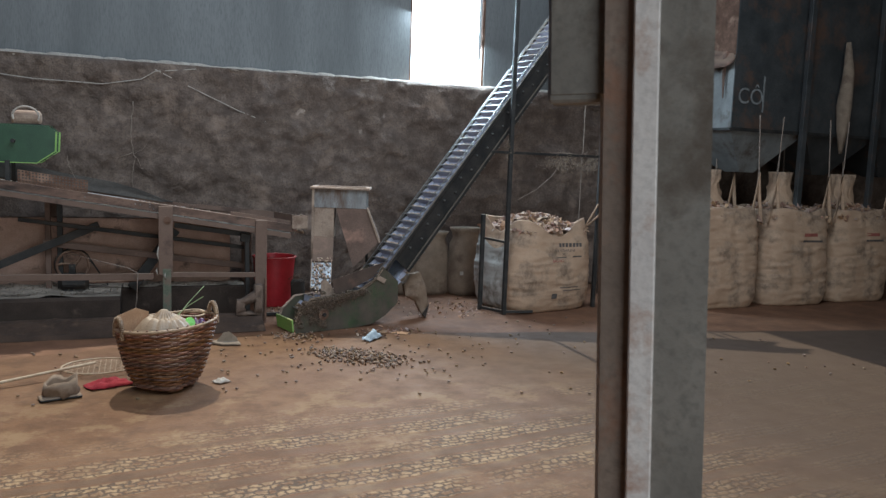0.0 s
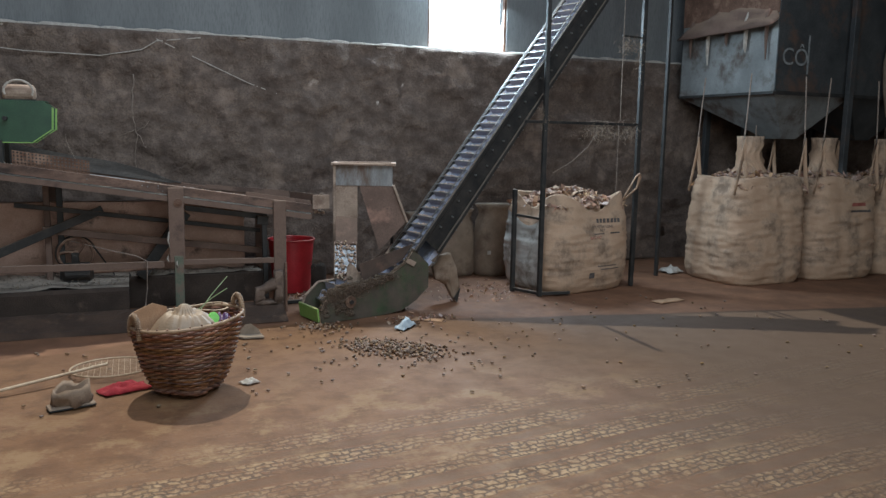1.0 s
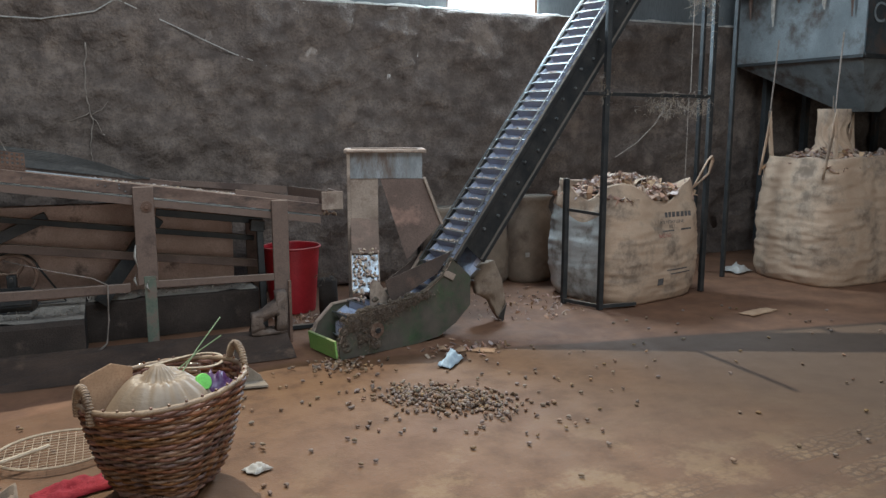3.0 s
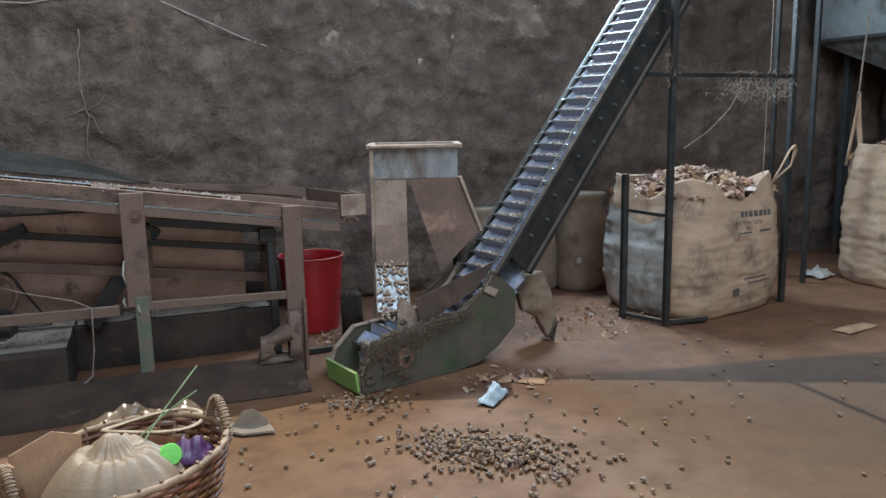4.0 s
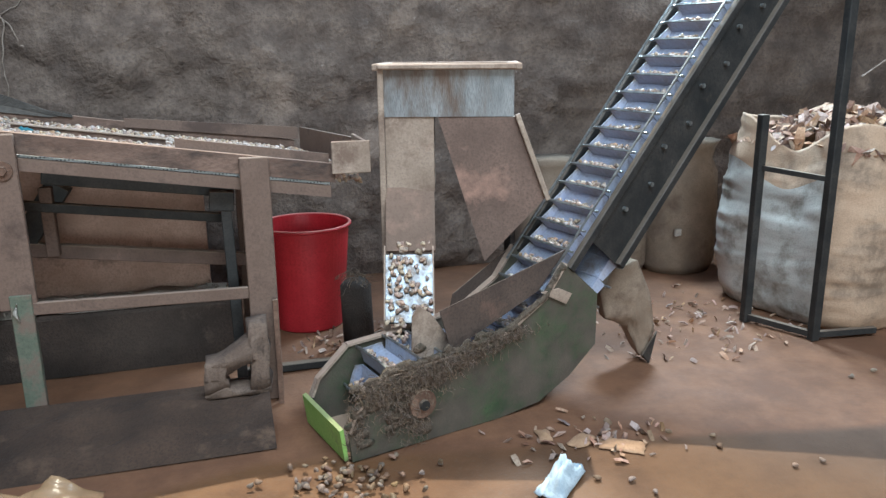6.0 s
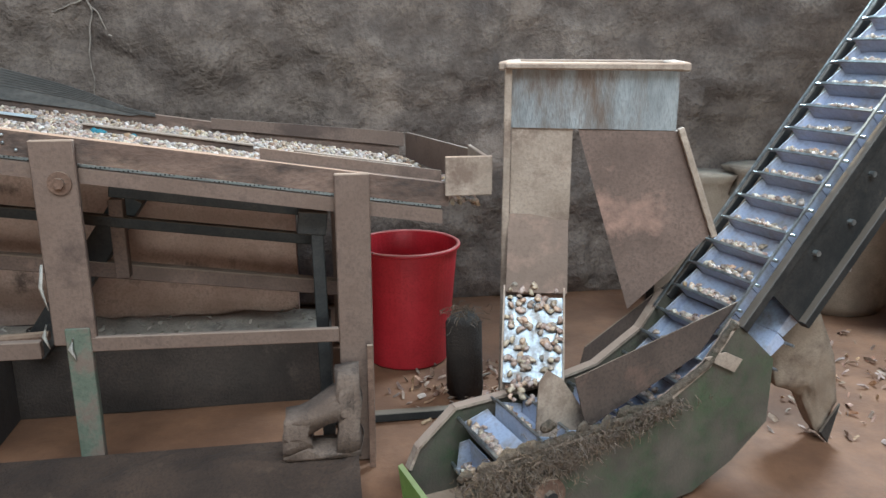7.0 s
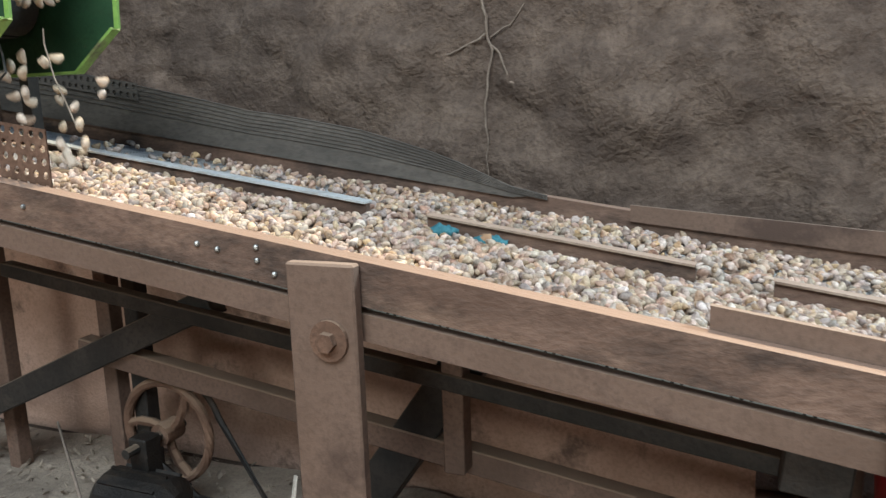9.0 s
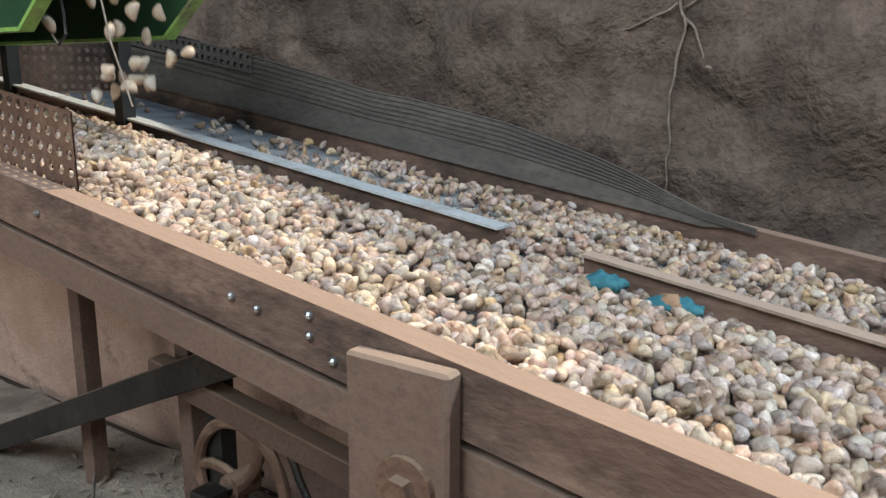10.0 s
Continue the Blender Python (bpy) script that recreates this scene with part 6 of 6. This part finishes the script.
    pts = [(0.17 * math.cos(a), 0.09 * math.sin(a), 0.03 + 0.012 * math.sin(2 * a)) for a in np.linspace(0, 6.0, 40)]
    part("strand", tube(B(), pts, 0.009, 6, squash=0.6), M_RATTAN_PALE, co)
    for p, q in (((0.40, 5.90, 0.48), (0.63, 6.12, 0.70)), ((0.42, 6.05, 0.49), (0.62, 6.04, 0.635))):
        tw = thing("green_stalk", "thin pale green stalk standing out of the basket", "stalk", p)
        d = Vector(q) - Vector(p)
        part("stem", tube(B(), [(0, 0, 0), d * 0.5 + Vector((0, 0, 0.01)), d], 0.003, 5), M_STALK, tw)


def floor_clutter():
    for name, label, cat, at, turn, args, mat in (
            ("red_cloth", "dark red cloth crumpled on the floor by the basket", "cloth", (-0.03, 6.06, 0.004), 20, (0.30, 0.16, 0.07, 1.3), M_CLOTH_RED),
            ("plastic_sheet", "cloudy plastic sheet lying behind the basket", "plastic sheet", (0.40, 7.30, 0.004), -8, (0.62, 0.36, 0.22, 2.2, 26, 22), M_CLEAR),
            ("blue_rag", "pale blue rag dropped on the floor", "rag", (2.22, 7.05, 0.004), 40, (0.24, 0.10, 0.10, 4.4, 18, 12), M_BLUE),
            ("paper_scrap", "crumpled white paper on the floor", "paper", (6.36, 8.73, 0.004), 10, (0.26, 0.22, 0.13, 5.1), M_PAPER),
            ("paper_scrap", "flat dirty paper scrap on the floor", "paper", (5.195, 7.28, 0.004), 10, (0.34, 0.12, 0.035, 6.1), M_CARD),
            ("paper_scrap", "small torn paper on the floor", "paper", (0.74, 5.95, 0.004), 30, (0.10, 0.09, 0.05, 7.7), M_PAPER)):
        ob = thing(name, label, cat, at, turn)
        part("sheet", crumpled(B(), *args), mat, ob, smooth=True)
    bg = thing("torn_bag", "torn tan and black bag on the floor", "bag", (-0.32, 5.85, 0.004), 15)
    bm = B()
    lathe(bm, [(0.09, 0.0), (0.12, 0.03), (0.115, 0.08), (0.10, 0.12), (0.085, 0.11), (0.09, 0.05), (0.0, 0.02)], 30)
    for v in bm.verts:
        v.co += Vector((0.03, 0.03, 0.05)) * noise.noise(v.co * 15)
        v.co.y *= 0.7
        v.co.z = max(0, v.co.z)
    part("shell", bm, M_SACKPALE, bg, smooth=True)
    part("sole", box(B(), -0.14, 0.12, -0.08, 0.04, 0.0, 0.018), M_BLACK, bg, bevel=0.005)
    st = thing("long_stick", "long thin bamboo stick on the floor", "stick", (-0.79, 6.04, 0.012))
    part("cane", tube(B(), [(-0.9, -0.22, 0), (-0.2, 0.05, 0.004), (0.65, 0.42, 0.06)], 0.011, 8), M_RATTAN_PALE, st)
    sv = thing("wire_sieve", "round wire sieve lying by the basket", "sieve", (-0.11, 6.52, 0.01))
    ring = [(0.27 * math.cos(6.2832 * k / 48), 0.23 * math.sin(6.2832 * k / 48), 0.02) for k in range(48)]
    part("hoop", tube(B(), ring, 0.007, 6, True), M_RATTAN_PALE, sv)
    bm = B()
    for k in range(-6, 7):
        h = 0.27 * math.sqrt(max(0, 1 - (k / 7) ** 2))
        tube(bm, [(-h, 0.033 * k, 0.012), (h, 0.033 * k, 0.012)], 0.0016, 4)
        g = 0.23 * math.sqrt(max(0, 1 - (k / 7) ** 2))
        tube(bm, [(0.038 * k, -g, 0.014), (0.038 * k, g, 0.014)], 0.0016, 4)
    part("mesh", bm, M_RATTAN_PALE, sv)
    cd = thing("cardboard_piece", "folded flat cardboard piece on the floor", "cardboard", (0.85, 7.17, 0.006), -12)
    bm = B()
    prism(bm, [(-0.13, 0.02), (0.02, -0.08), (0.18, -0.07), (0.15, 0.04), (-0.02, 0.09)], "z", 0.0, 0.012)
    part("base_sheet", bm, M_CARDPALE, cd, bevel=0.002)
    bm = B()
    prism(bm, [(-0.04, 0.012), (0.15, 0.012), (0.13, 0.05), (0.07, 0.10), (0.02, 0.09)], "y", 0.02, 0.026)
    part("fold", bm, M_CARDPALE, cd, bevel=0.001)
    for x, y, s, tn in ((2.42, 7.30, 0.12, 30), (2.55, 7.22, 0.16, -35), (2.30, 7.38, 0.09, 80)):
        c = thing("cardboard_scrap", "small torn cardboard scrap on the floor", "cardboard", (x, y, 0.004), tn)
        part("sheet", crumpled(B(), s, s * 0.55, 0.03, x * 7, 8, 6, 0.004), M_CARD, c, smooth=True)
    # folded sack leaning on the elevator's leg
    fs = thing("folded_sack", "folded tan sack standing by the elevator's leg", "sack", (3.0, 7.95, 0), 15)
    bm = B()
    front = [bm.verts.new(p) for p in ((-0.12, 0.0, 0.48), (-0.02, -0.03, 0.50), (0.05, -0.05, 0.34), (0.085, -0.06, 0.15), (0.05, -0.05, 0.0), (0.0, -0.04, 0.06), (-0.05, -0.02, 0.17), (-0.17, 0.0, 0.24), (-0.19, 0.02, 0.36))]
    back = [bm.verts.new(v.co + Vector((0.02, 0.07, 0.0))) for v in front]
    mid = bm.verts.new((-0.05, -0.06, 0.30))
    mid2 = bm.verts.new((-0.02, 0.08, 0.28))
    for k in range(9):
        n = (k + 1) % 9
        bm.faces.new((front[k], front[n], mid))
        bm.faces.new((back[n], back[k], mid2))
        bm.faces.new((front[n], front[k], back[k], back[n]))
    bmesh.ops.subdivide_edges(bm, edges=bm.edges[:], cuts=4, use_grid_fill=True)
    for v in bm.verts:
        v.co += Vector((0.014, 0.022, 0.008)) * (noise.noise(v.co * 13) + 0.6 * abs(noise.noise(v.co * 27)))
        v.co.z = max(0.0, v.co.z)
    part("body", bm, M_SACKPALE, fs, smooth=True)
    bm = B()
    prism(bm, [(0.0, 0.05), (0.085, 0.15), (0.045, 0.0)], "y", -0.075, -0.066)
    part("dark_lining", bm, M_STEEL, fs)
    # red bucket, tub, rotten log
    rb = thing("red_bucket", "tall red plastic bucket with a rolled rim", "bucket", (1.60, 8.98, 0))
    bm = B()
    rings = lathe(bm, [(0.0, 0.0), (0.186, 0.0), (0.192, 0.008), (0.236, 0.55), (0.232, 0.55), (0.188, 0.012), (0.0, 0.012)], 56)
    part("body", bm, M_RED, rb, smooth=False)
    part("rim", tube(B(), [(0.241 * math.cos(6.2832 * k / 56), 0.241 * math.sin(6.2832 * k / 56), 0.553) for k in range(56)], 0.010, 8, True), M_RED, rb, "rolled rim", smooth=True)
    lg = thing("tin_can", "dented brown tin with lint on top by the bucket", "tin", (1.79, 8.52, 0))
    bm = B()
    rings = lathe(bm, [(0.0, 0.0), (0.075, 0.0), (0.078, 0.33), (0.06, 0.35), (0.0, 0.35)], 24)
    for v in bm.verts:
        v.co += Vector((v.co.x, v.co.y, 0)) * 0.35 * noise.noise(v.co * 11)
    part("body", bm, M_PLINTH, lg, smooth=True)
    bm = lint(B(), (0, 0, 0.36), (0.04, 0.04, 0.015), 70, 0.07)
    part("lint_tuft", bm, M_LINT, lg, kind="stuff")
    pl = thing("floor_plank", "dusty plank on the ground below the chute", "plank", (1.65, 8.33, 0))
    part("board", box(B(), -0.42, 0.25, -0.02, 0.02, 0.0, 0.035), M_STEEL, pl, bevel=0.003)
    sh = tagged(part("husk_litter", flakes("husk_litter", [(x, y, 0.008) for x, y in zip(np.r_[rng.normal(1.85, 0.22, 160), rng.normal(2.45, 0.18, 70), rng.normal(3.6, 0.35, 160)], np.r_[rng.normal(8.55, 0.14, 160), rng.normal(7.32, 0.1, 70), rng.normal(8.35, 0.3, 160)])], 0.022), M_HUSK), "scattered husks and shreds on the floor", "husks", kind="stuff")


def floor_nuts():
    # the drifted pile before the elevator
    pl = []
    for _ in range(520):
        a = rng.normal(0, 1)
        b = rng.normal(0, 1)
        x, y = 1.93 + 0.16 * a + 0.06 * b, 6.42 - 0.14 * a + 0.10 * b
        dd = a * a + b * b
        pl.append((x, y, 0.009 + (0.026 * rng.random() if dd < 1.2 else 0)))
    for _ in range(90):
        pl.append((rng.normal(1.52, 0.13), rng.normal(7.27, 0.10), 0.009 + 0.012 * rng.random()))
    heap = new("nut_pile", nut_heap("nut_pile", pl, 0.35, 0.88))
    heap.data.materials.append(M_NUT_FLOOR)
    tagged(heap, "spilt pile of dusty brown cashew nuts on the floor", "cashew nuts", kind="stuff")
    me = bpy.data.meshes.new("cashew_nut")
    me.from_pydata(NUT_V.tolist(), [], NUT_F.tolist())
    me.polygons.foreach_set("use_smooth", [True] * len(me.polygons))
    me.materials.append(M_NUT_ONE)
    spots = []
    for _ in range(95):
        spots.append((rng.normal(1.7, 0.75), rng.normal(6.55, 0.5)))
    for _ in range(85):
        spots.append((rng.uniform(2.2, 6.2), rng.uniform(4.9, 7.7)))
    for _ in range(26):
        spots.append((rng.uniform(-1.1, 0.9), rng.uniform(5.6, 7.3)))
    for x, y in spots:
        if 7.2 < y and x < 2.6 or math.hypot(x - 0.36, y - 5.96) < 0.32:
            continue
        ob = new("cashew_nut", me)
        ob.matrix_world = pose(x, y, 0.0095, rng.uniform(-15, 15), rng.uniform(-15, 15), rng.uniform(0, 360)) @ Matrix.Scale(rng.uniform(0.75, 1.0), 4)
        tagged(ob, "single dusty cashew nut on the floor", "cashew nut", "nuts strewn on the floor")


hall()
steel_column()
BUCKETS = elevator()
HANDFULS = feed_chute()
TABLE, HEAP, RAG, RAG2 = screen_table()
WHEEL = screen_stand()
FALLING = discharge_head()
bags()
sacks()
rack()
hoppers()
basket()
floor_clutter()
floor_nuts()


def motions():
    # the elevator's chain runs round its loop
    for k, b in enumerate(BUCKETS):
        rows, last = [], -1.0
        for i in range(101):
            t = i / 10
            m, bend = on_belt(k * STEP + SPEED * t)
            soon = on_belt(k * STEP + SPEED * (t + 0.1))[1] or on_belt(k * STEP + SPEED * (t - 0.1))[1]
            if bend or soon or t - last > 0.95 or i in (0, 100):
                rows.append((t, m))
                last = t
        walk(b, rows)
    # the screen shakes to and fro, with all that lies on it
    for ob in (TABLE, HEAP, RAG, RAG2):
        home = ob.matrix_basis.copy()
        walk(ob, [(i / 15, Matrix.Translation((0.005 * math.cos(31.4 * (i / 15 - 9.6)), 0, 0.0)) @ home) for i in range(151)])
    home = WHEEL.matrix_basis.copy()
    walk(WHEEL, [(i / 15, home @ pose(0, 0, 0, 0, 80 * i, 0)) for i in range(151)])
    # handfuls run down the slide again and again
    a, c = Vector((1.934, 7.925, 0.612)), Vector((1.934, 7.70, 0.285))
    for k, ob in enumerate(HANDFULS):
        rows = []
        for i in range(301):
            f = (i / 30 / 0.6 + k / 6) % 1.0
            p = a.lerp(c, f)
            rows.append((i / 30, CHUTE @ pose(p.x, p.y, p.z, 55, 0, 0)))
        walk(ob, rows)
    # nuts leave the drum in bursts and drop onto the bed
    gen = random.Random(5)
    for k, ob in enumerate(FALLING):
        burst = k // 28
        t0 = 8.50 + 0.172 * burst + gen.uniform(0.0, 0.1)
        x, y = gen.uniform(-0.80, -0.69), gen.uniform(8.34, 8.56)
        vx = gen.uniform(0.1, 0.7)
        z0, turn = 1.83, [gen.uniform(0, 360) for _ in range(3)]
        end = rail(x + 0.3 * vx) - 0.082
        rest = pose(x - 0.16, y, z0 + 0.005, *turn)
        rows = [(0.0, rest), (t0 - 0.04, rest)]
        fall = math.sqrt(2 * (z0 - end) / 9.81)
        first = math.ceil(t0 * 30)
        for i in range(int(fall * 30) + 1):
            s = (first + i) / 30 - t0
            rows.append(((first + i) / 30, pose(x + vx * s, y, z0 - 4.905 * s * s, turn[0] + 300 * s, turn[1] + 200 * s, turn[2])))
        last = rows[-1][1]
        rows.append((t0 + fall + 0.05, last))
        rows.append((max(10.0, t0 + fall + 0.1), last))
        keep, seen = [], set()
        for t, m in rows:
            if frame(t) not in seen:
                seen.add(frame(t))
                keep.append((t, m))
        walk(ob, keep)


motions()
